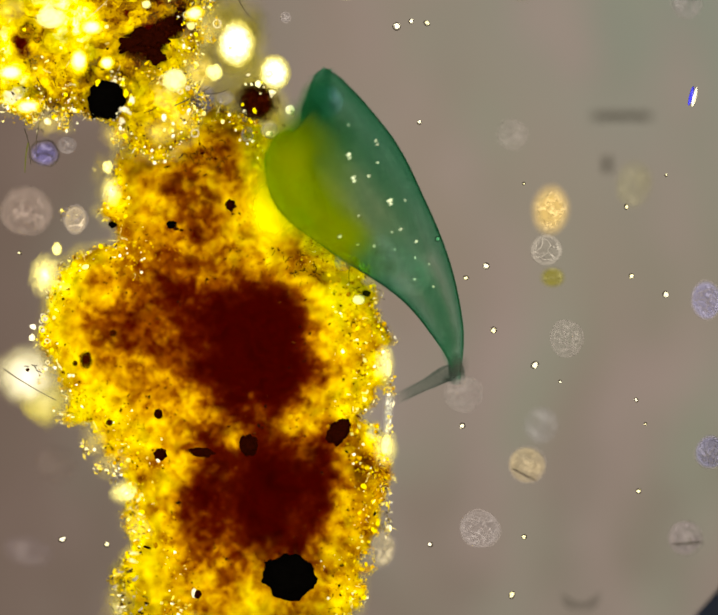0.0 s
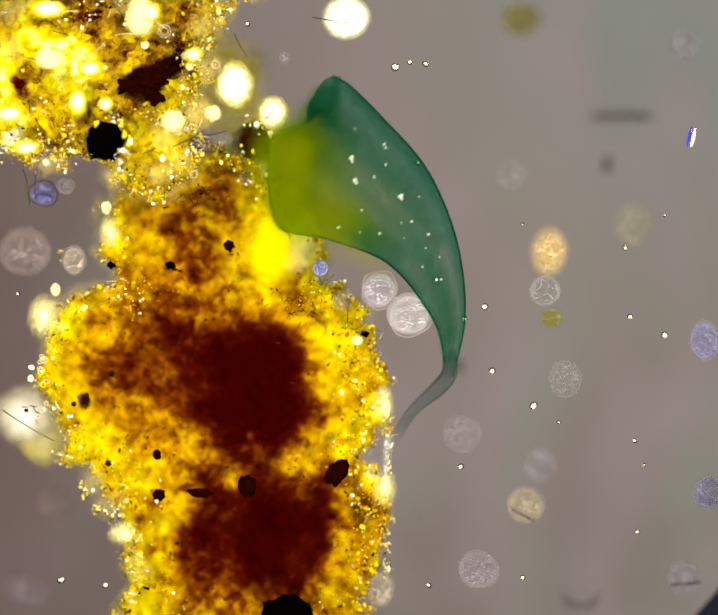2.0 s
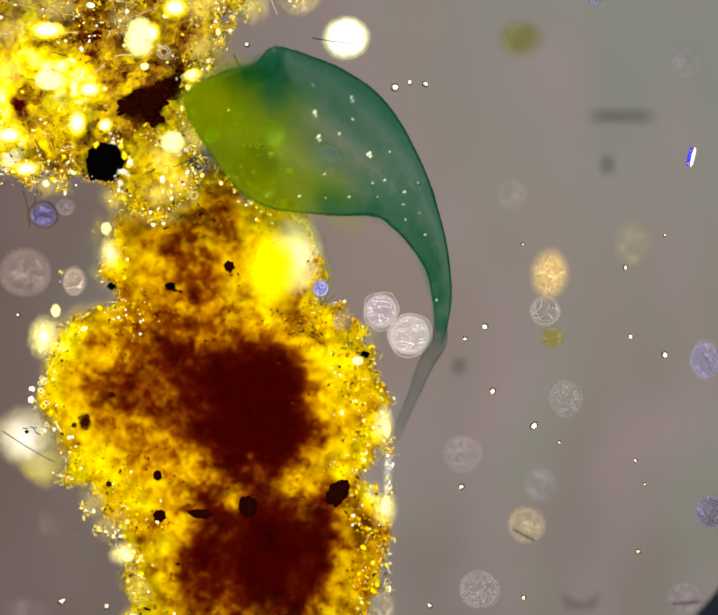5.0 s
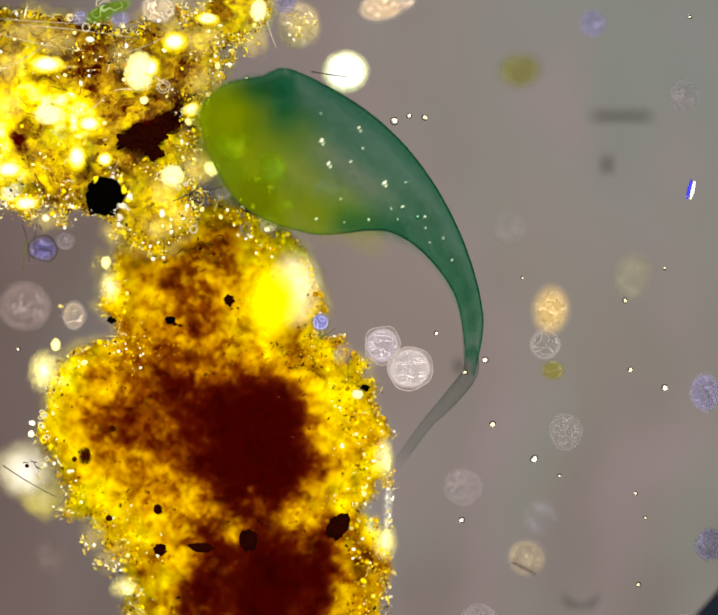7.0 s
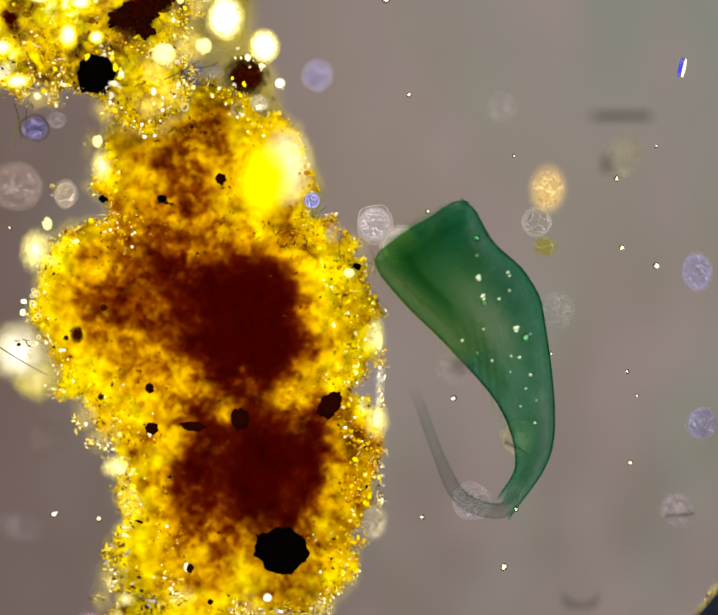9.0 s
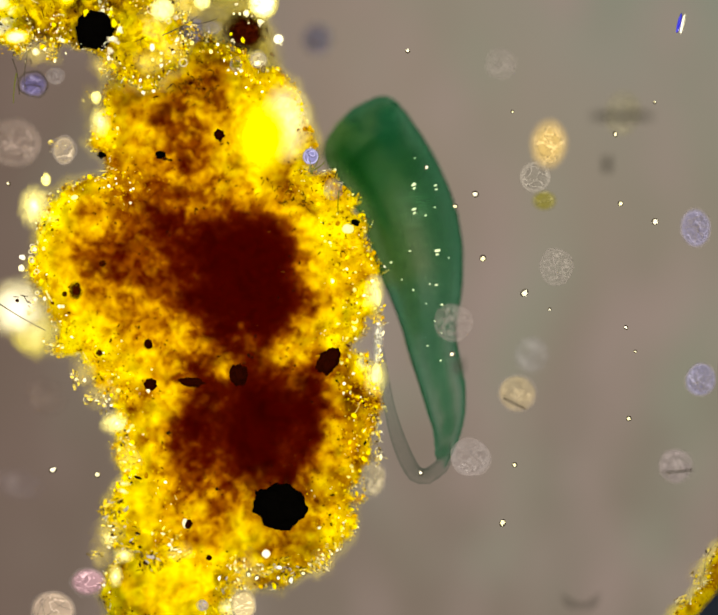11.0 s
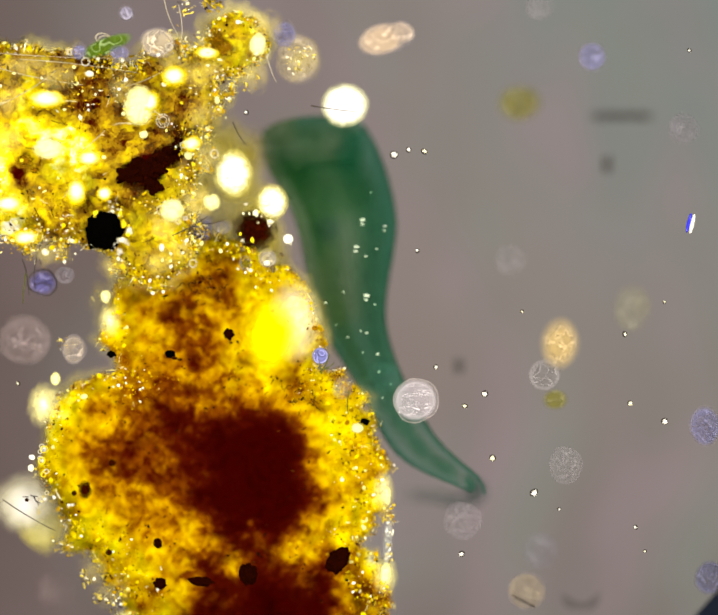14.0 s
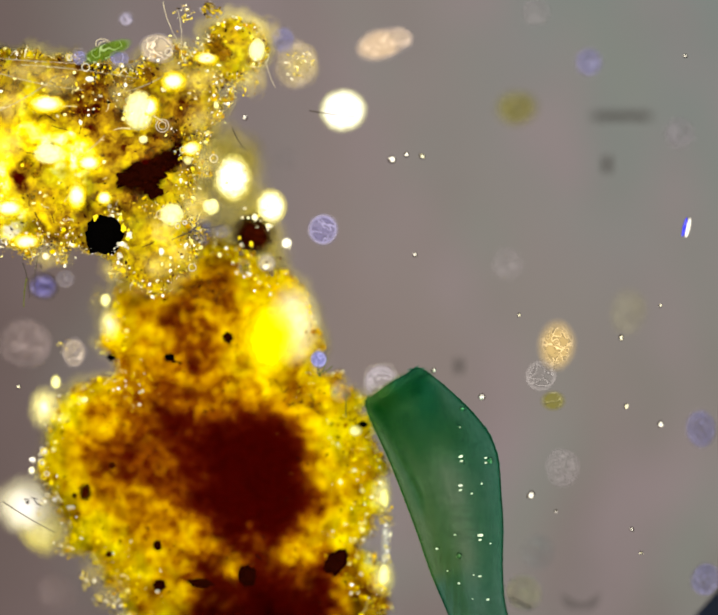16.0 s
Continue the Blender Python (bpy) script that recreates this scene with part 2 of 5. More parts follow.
# ---- clumps of detritus ----
def floc_body(lobes, cell, thick, base, seed, rag):
    """A lumpy flattened clump: the union of oval lobes (x, y, rx, ry) with a ragged rim."""
    x0, x1 = min(l[0] - l[2] for l in lobes) - 40, max(l[0] + l[2] for l in lobes) + 40
    y0, y1 = min(l[1] - l[3] for l in lobes) - 40, max(l[1] + l[3] for l in lobes) + 40
    nx, ny = int((x1 - x0) / cell), int((y1 - y0) / cell)

    def depth(x, y):
        f = max(1.0 - math.hypot((x - a) / c, (y - b) / d) for a, b, c, d in lobes)
        q = Vector((x / 55.0 + seed, y / 55.0, seed))
        return f + rag * (noise.fractal(q, 0.9, 2.1, 5))

    height = {}
    for i in range(nx + 1):
        for j in range(ny + 1):
            x, y = x0 + i * cell, y0 + j * cell
            f = depth(x, y)
            if f > 0:
                height[i, j] = min(1.0, f * 3.0) ** 0.5
    verts, faces, index = [], [], {}
    thin = list(height.values()) * 2
    for side in (1, -1):
        for (i, j), h in height.items():
            x, y = x0 + i * cell, y0 + j * cell
            lump = 0.8 + 0.25 * noise.fractal(Vector((x / 38.0, y / 38.0, seed + side)), 0.9, 2.0, 4)
            index[i, j, side] = len(verts)
            verts.append(spot(x, y, base + side * thick * h * lump))
    quads = {(i, j) for i in range(nx) for j in range(ny) if all(k in height for k in ((i, j), (i + 1, j), (i + 1, j + 1), (i, j + 1)))}
    for i, j in quads:
        ring = ((i, j), (i + 1, j), (i + 1, j + 1), (i, j + 1))
        faces.append([index[a, b, 1] for a, b in reversed(ring)])
        faces.append([index[a, b, -1] for a, b in ring])
        for (a, b), beside in (((ring[0], ring[1]), (i, j - 1)), ((ring[1], ring[2]), (i + 1, j)), ((ring[2], ring[3]), (i, j + 1)), ((ring[3], ring[0]), (i - 1, j))):
            if beside not in quads:
                faces.append([index[(*a, 1)], index[(*b, 1)], index[(*b, -1)], index[(*a, -1)]])
    mesh = bpy.data.meshes.new("floc_body")
    mesh.from_pydata([v.to_tuple() for v in verts], [], faces)
    mesh.attributes.new("thinness", "FLOAT", "POINT").data.foreach_set("value", thin)
    for f in mesh.polygons:
        f.use_smooth = True
    return mesh, depth, (x0, x1, y0, y1)


def scatter(name, depth, box, count, band, size, z, material, parent, seed, label="", stretch=1.0, rounded=False, clustered=False):
    """Loose grains over the part of a clump where its depth lies in the band, joined into one mesh."""
    rng = random.Random(seed)
    verts, faces = [], []
    base = [Vector(v) for v in ((1, 0, 0), (-1, 0, 0), (0, 1, 0), (0, -1, 0), (0, 0, 1), (0, 0, -1))]
    tri = ((0, 2, 4), (2, 1, 4), (1, 3, 4), (3, 0, 4), (2, 0, 5), (1, 2, 5), (3, 1, 5), (0, 3, 5))
    if rounded:
        ball = bmesh.new()
        bmesh.ops.create_icosphere(ball, subdivisions=2, radius=1.0)
        ball.verts.index_update()
        base, tri = [v.co.copy() for v in ball.verts], [tuple(v.index for v in f.verts) for f in ball.faces]
        ball.free()
    made = tries = 0
    while made < count and tries < count * 40:
        tries += 1
        x, y = rng.uniform(box[0], box[1]), rng.uniform(box[2], box[3])
        f = depth(x, y)
        if not band[0] < f < band[1] or (clustered and noise.noise(Vector((x / 45, y / 45, seed))) < 0.08):
            continue
        made += 1
        s = size[0] * (size[1] / size[0]) ** (rng.random() ** 2.2) / 1000
        at = spot(x, y, rng.uniform(*z))
        turn = Euler([rng.uniform(0, 6.3) * (stretch == 1.0), rng.uniform(0, 6.3) * (stretch == 1.0), rng.uniform(0, 6.3)]).to_matrix()
        k = len(verts)
        shape = Vector((s * stretch * (rng.uniform(0.7, 1.3) if rounded else rng.uniform(0.5, 2.0)), s * rng.uniform(0.4, 1.0), s * rng.uniform(0.5, 1.0)))
        verts += [(at + turn @ Vector((b.x * shape.x, b.y * shape.y, b.z * shape.z)) * (1.0 if rounded else rng.uniform(0.8, 1.2))).to_tuple() for b in base]
        faces += [(a + k, b + k, c + k) for a, b, c in tri]
    mesh = bpy.data.meshes.new(name)
    mesh.from_pydata(verts, [], faces)
    mesh.materials.append(material)
    ob = new(name, mesh)
    ob.parent = parent
    return tagged(ob, label, kind="stuff")


def halo_skin():
    """The clump's glow painted as a thin olive-yellow skin that fades outwards."""
    n = Nodes("slime_coat")
    p = place_of(n)
    thin = n.add("Attribute", out="Fac", props={"attribute_name": "thinness"})
    f = n.math("ADD", thin, n.math("MULTIPLY", n.math("SUBTRACT", n.noise(14, 4, 0.6, p), 0.5), 0.5))
    c = n.mix(n.span(n.noise(9, 4, 0.6, p), 0.35, 0.65), (0.28, 0.23, 0.05), (0.7, 0.62, 0.22))
    return n.end(n.blend(n.span(f, 0.3, 1.25, 1.0, 0.2), n.add("BsdfDiffuse", Color=c), n.add("BsdfTransparent")))


HALO = halo_skin()

# grit of several colours
GOLD = grains_skin("gold_grit", (0.0, (0.62, 0.42, 0.003)), (0.25, (0.34, 0.16, 0.002)), (0.5, (0.76, 0.64, 0.01)), (0.63, (0.12, 0.04, 0.001)), (0.88, (0.86, 0.8, 0.2)), (0.9, (0.03, 0.006, 0.001)))
CRUST = grains_skin("crust_grit", (0.0, (0.68, 0.54, 0.008)), (0.3, (0.38, 0.24, 0.006)), (0.56, (0.82, 0.74, 0.12)), (0.64, (0.12, 0.07, 0.004)), (0.8, (0.55, 0.36, 0.005)), (0.93, (0.9, 0.88, 0.65)), (0.955, (0.015, 0.01, 0.005)))
GLOBULE = grains_skin("globule_grit", (0.0, (0.66, 0.5, 0.002)), (0.3, (0.46, 0.27, 0.002)), (0.6, (0.72, 0.6, 0.006)), (0.8, (0.26, 0.12, 0.002)), (0.95, (0.86, 0.82, 0.3)))
SLIVER = grains_skin("sliver_grit", (0.0, (0.7, 0.62, 0.2)), (0.35, (0.88, 0.86, 0.6)), (0.5, (0.4, 0.28, 0.02)), (0.7, (0.03, 0.02, 0.008)))
# White and cream grains that stand in for glints.
GLINT = grains_skin("glint_grit", (0.0, (0.9, 0.88, 0.7)), (0.5, (0.92, 0.92, 0.88)), (0.8, (0.85, 0.78, 0.25)))
SOOT = grains_skin("dark_grit", (0.0, (0.02, 0.003, 0.001)), (0.4, (0.06, 0.015, 0.002)), (0.75, (0.004, 0.003, 0.002)))

MAIN_LOBES = [(480, 760, 375, 320), (552, 1065, 295, 330), (430, 420, 210, 200), (555, 1290, 240, 150), (250, 715, 160, 190), (600, 470, 110, 170), (385, 1435, 150, 105), (318, 1285, 66, 100)]
UPPER_LOBES = [(110, 60, 330, 205), (300, 60, 150, 140), (330, 230, 115, 110), (60, -90, 260, 100), (520, -187, 72, 72), (390, -85, 110, 110)]


def clump(name, lobes, thick, base, seed, rag, skin, label, counts, sink=0.0):
    ob = thing(name, (0, 0, 0), label, "debris clump")
    mesh, depth, box = floc_body(lobes, 6.0, thick, base - sink, seed, rag)
    mesh.materials.append(skin)
    body = new("body", mesh)
    body.parent = ob
    # A wider, flatter body carries the painted halo of glow.
    wide = [(x, y, a + 26, b + 26) for x, y, a, b in lobes]
    halo, _, _ = floc_body(wide, 10.0, 0.02, base - 0.06, seed, rag * 0.8)
    halo.materials.append(HALO)
    halo = new("slime_coat", halo)
    halo.parent = ob
    tagged(halo, "olive-yellow glow round the clump, painted as a thin halo")
    scatter("golden_grit", depth, box, counts[0], (0.0, 0.32), (1.0, 3.4), (base + 0.04, base + 0.09), GOLD, ob, seed + 1, "fine golden grains")
    scatter("crust", depth, box, counts[1], (0.0, 0.08), (0.9, 3.6), (base + 0.0, base + 0.08), CRUST, ob, seed + 2, "crust of grains, the palest painted as glints")
    scatter("soot", depth, box, counts[2], (0.02, 0.6), (1.0, 4.5), (base + 0.06, base + 0.085), SOOT, ob, seed + 3, "dark specks", clustered=True)
    scatter("globule_mass", depth, box, counts[4], (0.01, 0.2), (2.2, 7.0), (base + 0.03, base + 0.085), GLOBULE, ob, seed + 5, "rounded golden globules", 1.0, True)
    scatter("glint_mass", depth, box, counts[5], (-0.01, 0.3), (1.0, 5.0), (base + 0.05, base + 0.1), GLINT, ob, seed + 6, "glints painted as small white grains", 1.0, True)
    scatter("sliver_mass", depth, box, counts[3], (-0.03, 0.12), (0.8, 1.7), (base + 0.03, base + 0.1), SLIVER, ob, seed + 4, "thin glassy slivers and dark needles", 6.0)
    return ob, depth, box


# Strongly negative entries paint glare as pale patches; the rest vary the colour.
MAROON_AND_GLARE = [(548, 772, 118, 0.55), (600, 684, 76, 0.4), (614, 808, 80, 0.35), (462, 818, 54, 0.3), (462, 740, 66, 0.2), (510, 692, 66, 0.2), (556, 884, 58, 0.25), (630, 1000, 92, 0.4), (605, 1070, 100, 0.25), (600, 1120, 130, 0.2), (590, 1190, 80, 0.16), (510, 1130, 150, 0.23), (480, 1020, 70, 0.08), (690, 1070, 60, 0.12), (590, 1120, 230, 0.1), (450, 780, 330, 0.1), (560, 1130, 240, 0.1), (450, 450, 150, 0.06), (430, 430, 80, 0.14), (300, 640, 140, 0.2), (420, 560, 110, 0.2), (380, 670, 100, 0.1), (400, 900, 80, 0.14),
          (230, 790, 85, 0.12), (330, 760, 90, 0.16), (405, 330, 60, 0.18), (640, 600, 60, 0.2), (440, 980, 50, 0.18), (350, 990, 34, 0.2), (300, 1060, 60, 0.1),
          (600, 925, 60, -0.25), (490, 920, 60, -0.2), (250, 425, 34, -0.5), (108, 605, 50, -0.5), (280, 1080, 30, -0.6), (838, 790, 36, -0.5), (836, 975, 34, -0.5), (300, 960, 90, -0.12), (700, 880, 90, -0.15), (170, 900, 80, -0.15), (320, 1180, 70, -0.15), (540, 480, 80, -0.12)]
floc, floc_depth, floc_box = clump("detritus_clump", MAIN_LOBES, 0.07, -0.11, 3, 0.11, floc_skin("floc_skin", MAROON_AND_GLARE, -0.04),
                                   "large yellow-brown detritus clump with dark maroon core", (3600, 2600, 1500, 260, 1200, 320), 0.05)
# This clump's white-hot glare is painted in by its negative cores.
upper, upper_depth, upper_box = clump("detritus_clump", UPPER_LOBES, 0.06, -0.045, 11, 0.24, floc_skin("upper_floc_skin", [(318, 90, 34, 0.7), (370, 62, 20, 0.6), (65, 70, 30, 0.5), (155, 48, 66, -0.7), (28, 165, 52, -0.6), (8, 50, 46, -0.5), (90, -10, 40, -0.4), (60, -75, 36, -0.4), (320, -55, 30, -0.5), (30, 235, 30, -0.45), (520, -190, 34, -0.3), (370, 210, 80, -0.1), (330, -60, 130, 0.2), (60, -120, 220, 0.22), (250, 120, 160, 0.12), (330, -100, 120, 0.06)], -0.03, 2.0, (0.15, 0.7), 0.35, True, 1.9),
                                      "bright yellow granular detritus clump with white glare painted in patches", (3000, 2600, 1100, 600, 700, 620))


EDGE_LOBES = [(1608, 1410, 48, 66), (1588, 1468, 64, 38), (1548, 1498, 52, 30)]
edge_floc, _, _ = clump("detritus_clump", EDGE_LOBES, 0.04, -0.08, 23, 0.16, floc_skin("edge_floc_skin", [(1560, 1420, 40, 0.3)], 0.05, 5.0), "small yellow detritus clump with pale fringe", (300, 500, 40, 120, 60, 40))


# ---- what is set in the clumps ----
SHARD = grains_skin("shard_grit", (0.0, (0.9, 0.86, 0.6)), (0.2, (0.8, 0.66, 0.1)), (0.4, (0.42, 0.33, 0.12)), (0.56, (0.12, 0.08, 0.01)), (0.72, (0.92, 0.91, 0.8)), (0.8, (0.5, 0.38, 0.02)), (0.93, (0.02, 0.013, 0.006)))
GOLD_SHARD = grains_skin("gold_shard_grit", (0.0, (0.82, 0.66, 0.02)), (0.25, (0.5, 0.32, 0.004)), (0.45, (0.88, 0.82, 0.3)), (0.6, (0.2, 0.11, 0.004)), (0.75, (0.7, 0.52, 0.006)), (0.88, (0.92, 0.9, 0.66)), (0.94, (0.03, 0.014, 0.003)))
DULL_SHARD = grains_skin("dull_shard_grit", (0.0, (0.34, 0.24, 0.01)), (0.3, (0.12, 0.08, 0.01)), (0.5, (0.6, 0.45, 0.02)), (0.7, (0.3, 0.27, 0.27)), (0.85, (0.03, 0.015, 0.003)))


def crumbs(name, x, y, rx, ry, count, lie, skin, parent, label, seed, size=(0.9, 3.0), high=(-0.085, -0.02)):
    """A heap of jagged flakes lying roughly one way."""
    rng = random.Random(seed)
    bm = bmesh.new()
    for k in range(count):
        a, far = rng.uniform(0, 6.28), rng.random() ** 0.6
        r = rng.uniform(*size)
        at = spot(x + rx * far * math.cos(a), y + ry * far * math.sin(a), rng.uniform(*high))
        blob(bm, at, r * rng.uniform(0.8, 2.4), r * rng.uniform(0.4, 0.9), min(r, 3), -lie + rng.gauss(0, 28), 0.6, seed + k, 2)
    ob = part(name, bm, skin, parent, label)
    return tagged(ob, label, kind="stuff")


def lump(name, x, y, z, rx, ry, rz, turn, rough, material, parent=None, label="", seed=0, sub=4):
    """One uneven lump at a place of the plan."""
    bm = bmesh.new()
    blob(bm, (0, 0, 0), rx, ry, rz, -turn, rough, seed, sub)
    ob = part(name, bm, material, parent, label)
    ob.location = spot(x, y, z) - (parent.location if parent else Vector())
    return ob


for k, (x, y, rx, ry, count, lie) in enumerate([(259, 1308, 22, 42, 70, 20), (305, 1150, 14, 36, 26, 30), (272, 1260, 26, 16, 20, -20), (539, 1388, 24, 22, 60, 75), (585, 1401, 30, 16, 60, 40), (720, 1383, 24, 20, 60, 60),
                                                (744, 1352, 12, 18, 18, 70), (690, 1398, 26, 10, 24, 20), (232, 1362, 24, 12, 16, 0), (410, 1360, 26, 18, 30, -30), (548, 1440, 22, 26, 30, 35), (380, 1320, 40, 16, 26, -30), (188, 980, 12, 20, 22, 60), (216, 1022, 18, 14, 26, 20), (250, 1036, 18, 24, 34, 70), (292, 1118, 16, 24, 30, 40), (138, 912, 22, 14, 26, -25), (848, 1120, 10, 60, 40, 80), (850, 900, 10, 70, 44, 85), (150, 470, 24, 18, 26, 30)]):
    crumbs("shard_mass", x, y, rx, ry, count, lie, SHARD, floc, "heap of pale glassy shards at the clump's rim", 900 + 97 * k)
for k, (x, y, rx, ry, count, lie) in enumerate([(632, 1389, 26, 20, 60, 0), (350, 1379, 30, 26, 60, 60), (266, 1262, 36, 22, 50, -15), (660, 1402, 34, 10, 36, 10), (515, 1440, 20, 24, 30, 60), (300, 1330, 30, 50, 50, 20)]):
    crumbs("shard_mass", x, y, rx, ry, count, lie, DULL_SHARD, floc, "dull olive and brown flakes in the crust", 2400 + 97 * k, (1.5, 4.5))
for k, (x, y, rx, ry, count, lie) in enumerate([(1540, 1418, 12, 16, 26, -40), (1566, 1378, 10, 22, 24, -60), (1510, 1470, 16, 10, 24, -20)]):
    crumbs("shard_mass", x, y, rx, ry, count, lie, SHARD, edge_floc, "heap of pale glassy shards at the clump's rim", 3400 + 97 * k)


for k, (x, y, rx, ry, count, lie) in enumerate([(663, -151, 34, 36, 90, 20), (410, -268, 26, 18, 50, -20), (450, -120, 60, 60, 110, 40), (400, -190, 50, 40, 70, 10), (60, -60, 80, 40, 90, 10), (160, -90, 90, 40, 90, 5), (540, -120, 40, 40, 70, 60), (270, -130, 60, 40, 70, -10),
                                                (330, 170, 70, 50, 80, -30), (120, 150, 80, 50, 70, 20), (430, 60, 46, 80, 60, 70), (40, 250, 60, 24, 50, 15)]):
    crumbs("shard_mass", x, y, rx, ry, count * 2 // 3, lie, GOLD_SHARD if k > 2 else SHARD, upper, "heap of glassy golden shards on the clump", 4400 + 97 * k, (0.8, 2.6), (-0.02, 0.045))
crumbs("shard_mass", 470, -272, 24, 18, 46, 30, DULL_SHARD, upper, "dull olive and brown flakes in the crust", 5900, (1.5, 4.5), (-0.02, 0.04))


BLACK = plain("black_mineral", (0.0003, 0.0003, 0.0003), (0.001, 0.0008, 0.0006), 60, 0.9, 0.0)
BROWN = plain("brown_mineral", (0.002, 0.0004, 0.0002), (0.018, 0.002, 0.0004), 70, 0.9, 0.0)
RUST = soft("rust_speckle", (0.05, 0.012, 0.001), (0.4, 0.2, 0.004), 26, 0.0, 0.1, 1.6)
# The pale skins here paint glow and overexposed glare as plain colour.
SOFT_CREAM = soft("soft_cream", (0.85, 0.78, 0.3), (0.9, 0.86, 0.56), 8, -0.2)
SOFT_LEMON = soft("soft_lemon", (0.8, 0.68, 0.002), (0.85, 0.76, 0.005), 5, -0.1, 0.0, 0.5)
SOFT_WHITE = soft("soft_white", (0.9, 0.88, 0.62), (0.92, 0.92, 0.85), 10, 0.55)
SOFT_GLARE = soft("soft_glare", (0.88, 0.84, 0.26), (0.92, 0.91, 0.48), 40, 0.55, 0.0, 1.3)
SOFT_BROWN = soft("soft_brown", (0.007, 0.0004, 0.0001), (0.035, 0.004, 0.0004), 8, 0.3, 0.0, 0.9)
CREAM_HAZE = soft("cream_haze", (0.7, 0.54, 0.06), (0.86, 0.74, 0.24), 4, -0.4, 0.3, 1.2)
HAZE = soft("olive_haze", (0.4, 0.33, 0.03), (0.7, 0.62, 0.14), 4, -0.1, 0.3, 1.0)
# Diffuse colours that stand in for glow; no drop emits or refracts.
YELLOW_GLOW = painted_glow("yellow_rimmed_drop", (0.92, 0.92, 0.82), (0.82, 0.75, 0.16), 0.35, 0.9, 9, 0.5)
WARM_GLOW = painted_glow("warm_drop", (0.92, 0.92, 0.9), (0.88, 0.84, 0.5), 0.0, 0.95, 5, 0.5)
WARM_TAIL = painted_glow("warm_haze", (0.92, 0.9, 0.5), (0.88, 0.78, 0.15), -0.2, 0.7, 5, 0.7)
RIM_GLOW = painted_glow("painted_margin_glow", (0.92, 0.92, 0.8), (0.86, 0.8, 0.3), -0.35, 0.5, 7, 0.9)
HOT_GLOW = painted_glow("painted_glare", (0.92, 0.91, 0.55), (0.85, 0.66, 0.004), 0.3, 0.6, 40, 1.2)
PALE_GLOW = painted_glow("pale_rimmed_drop", (0.92, 0.92, 0.9), (0.7, 0.72, 0.4), 0.5, 0.9)
CREAM = plain("cream_drop", (0.85, 0.82, 0.42), (0.9, 0.9, 0.78), 14, 0.4, 0.2)
LEMON = plain("lemon_drop", (0.85, 0.66, 0.003), (0.88, 0.78, 0.02), 12, 0.45, 0.1)
GLASS = plain("glassy_ring", (0.5, 0.45, 0.3), (0.85, 0.83, 0.7), 40, 0.3, 0.3, 0.35)
DARK_GLASS = plain("dark_glassy_ring", (0.05, 0.03, 0.008), (0.2, 0.13, 0.04), 40, 0.3, 0.3, 0.25)
PALE_FIBRE = plain("pale_fibre", (0.45, 0.36, 0.14), (0.85, 0.8, 0.55), 60, 0.4, 0.2, 0.25)
WHITE = plain("white_drop", (0.88, 0.87, 0.7), (0.92, 0.92, 0.88), 20, 0.35, 0.3)

for k, (x, y, rx, ry, turn, skin) in enumerate([
        (740, 945, 21, 29, 35, BROWN), (543, 972, 20, 21, 0, BROWN), (440, 988, 25, 9, 5, BROWN), (187, 787, 14, 22, -10, SOFT_BROWN), (503, 448, 11, 11, 0, BROWN),
        (375, 491, 11, 8, 0, BLACK), (246, 491, 9, 7, 0, BLACK), (350, 992, 13, 13, 0, BROWN), (346, 905, 9, 11, 0, BROWN), (800, 641, 9, 7, 0, BLACK)]):
    lump("dark_inclusion", x, y, -0.025, rx, ry, min(rx, ry), turn, 0.35, skin, floc, "dark brown inclusion", k)


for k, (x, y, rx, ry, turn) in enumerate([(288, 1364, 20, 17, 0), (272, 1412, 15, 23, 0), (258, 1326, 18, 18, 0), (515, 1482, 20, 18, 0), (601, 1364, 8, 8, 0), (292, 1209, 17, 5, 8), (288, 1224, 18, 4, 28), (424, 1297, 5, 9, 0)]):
    lump("bright_inclusion", x, y, -0.05, rx * 1.2, ry * 1.2, 8, turn, 0.4, RIM_GLOW if rx > 12 else SOFT_WHITE, floc, "white glare at the clump's foot, painted as a pale drop", 130 + k)
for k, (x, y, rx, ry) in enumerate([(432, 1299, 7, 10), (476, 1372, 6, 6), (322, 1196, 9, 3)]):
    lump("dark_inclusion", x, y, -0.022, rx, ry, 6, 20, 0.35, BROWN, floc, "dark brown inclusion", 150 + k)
lump("bright_inclusion", 596, 452, -0.03, 72, 100, 12, 15, 0.1, SOFT_LEMON, floc, "lemon-yellow drop in the clump, its glow painted in", 19)
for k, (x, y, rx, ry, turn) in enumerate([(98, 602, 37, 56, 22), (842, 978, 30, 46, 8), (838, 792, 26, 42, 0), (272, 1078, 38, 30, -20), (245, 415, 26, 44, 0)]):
    lump("bright_inclusion", x, y, -0.06, rx, ry, 12, turn, 0.25, RIM_GLOW, floc, "white glare at the clump's margin, painted as a pale drop", 60 + k)
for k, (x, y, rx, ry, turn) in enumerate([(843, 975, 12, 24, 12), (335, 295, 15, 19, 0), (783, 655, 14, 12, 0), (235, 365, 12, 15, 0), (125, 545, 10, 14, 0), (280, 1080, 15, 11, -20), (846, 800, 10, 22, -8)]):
    lump("bright_inclusion", x, y, -0.03, rx, ry, 10, turn, 0.45, SOFT_GLARE, floc, "pale yellow inclusion, its glare painted in", 20 + k)
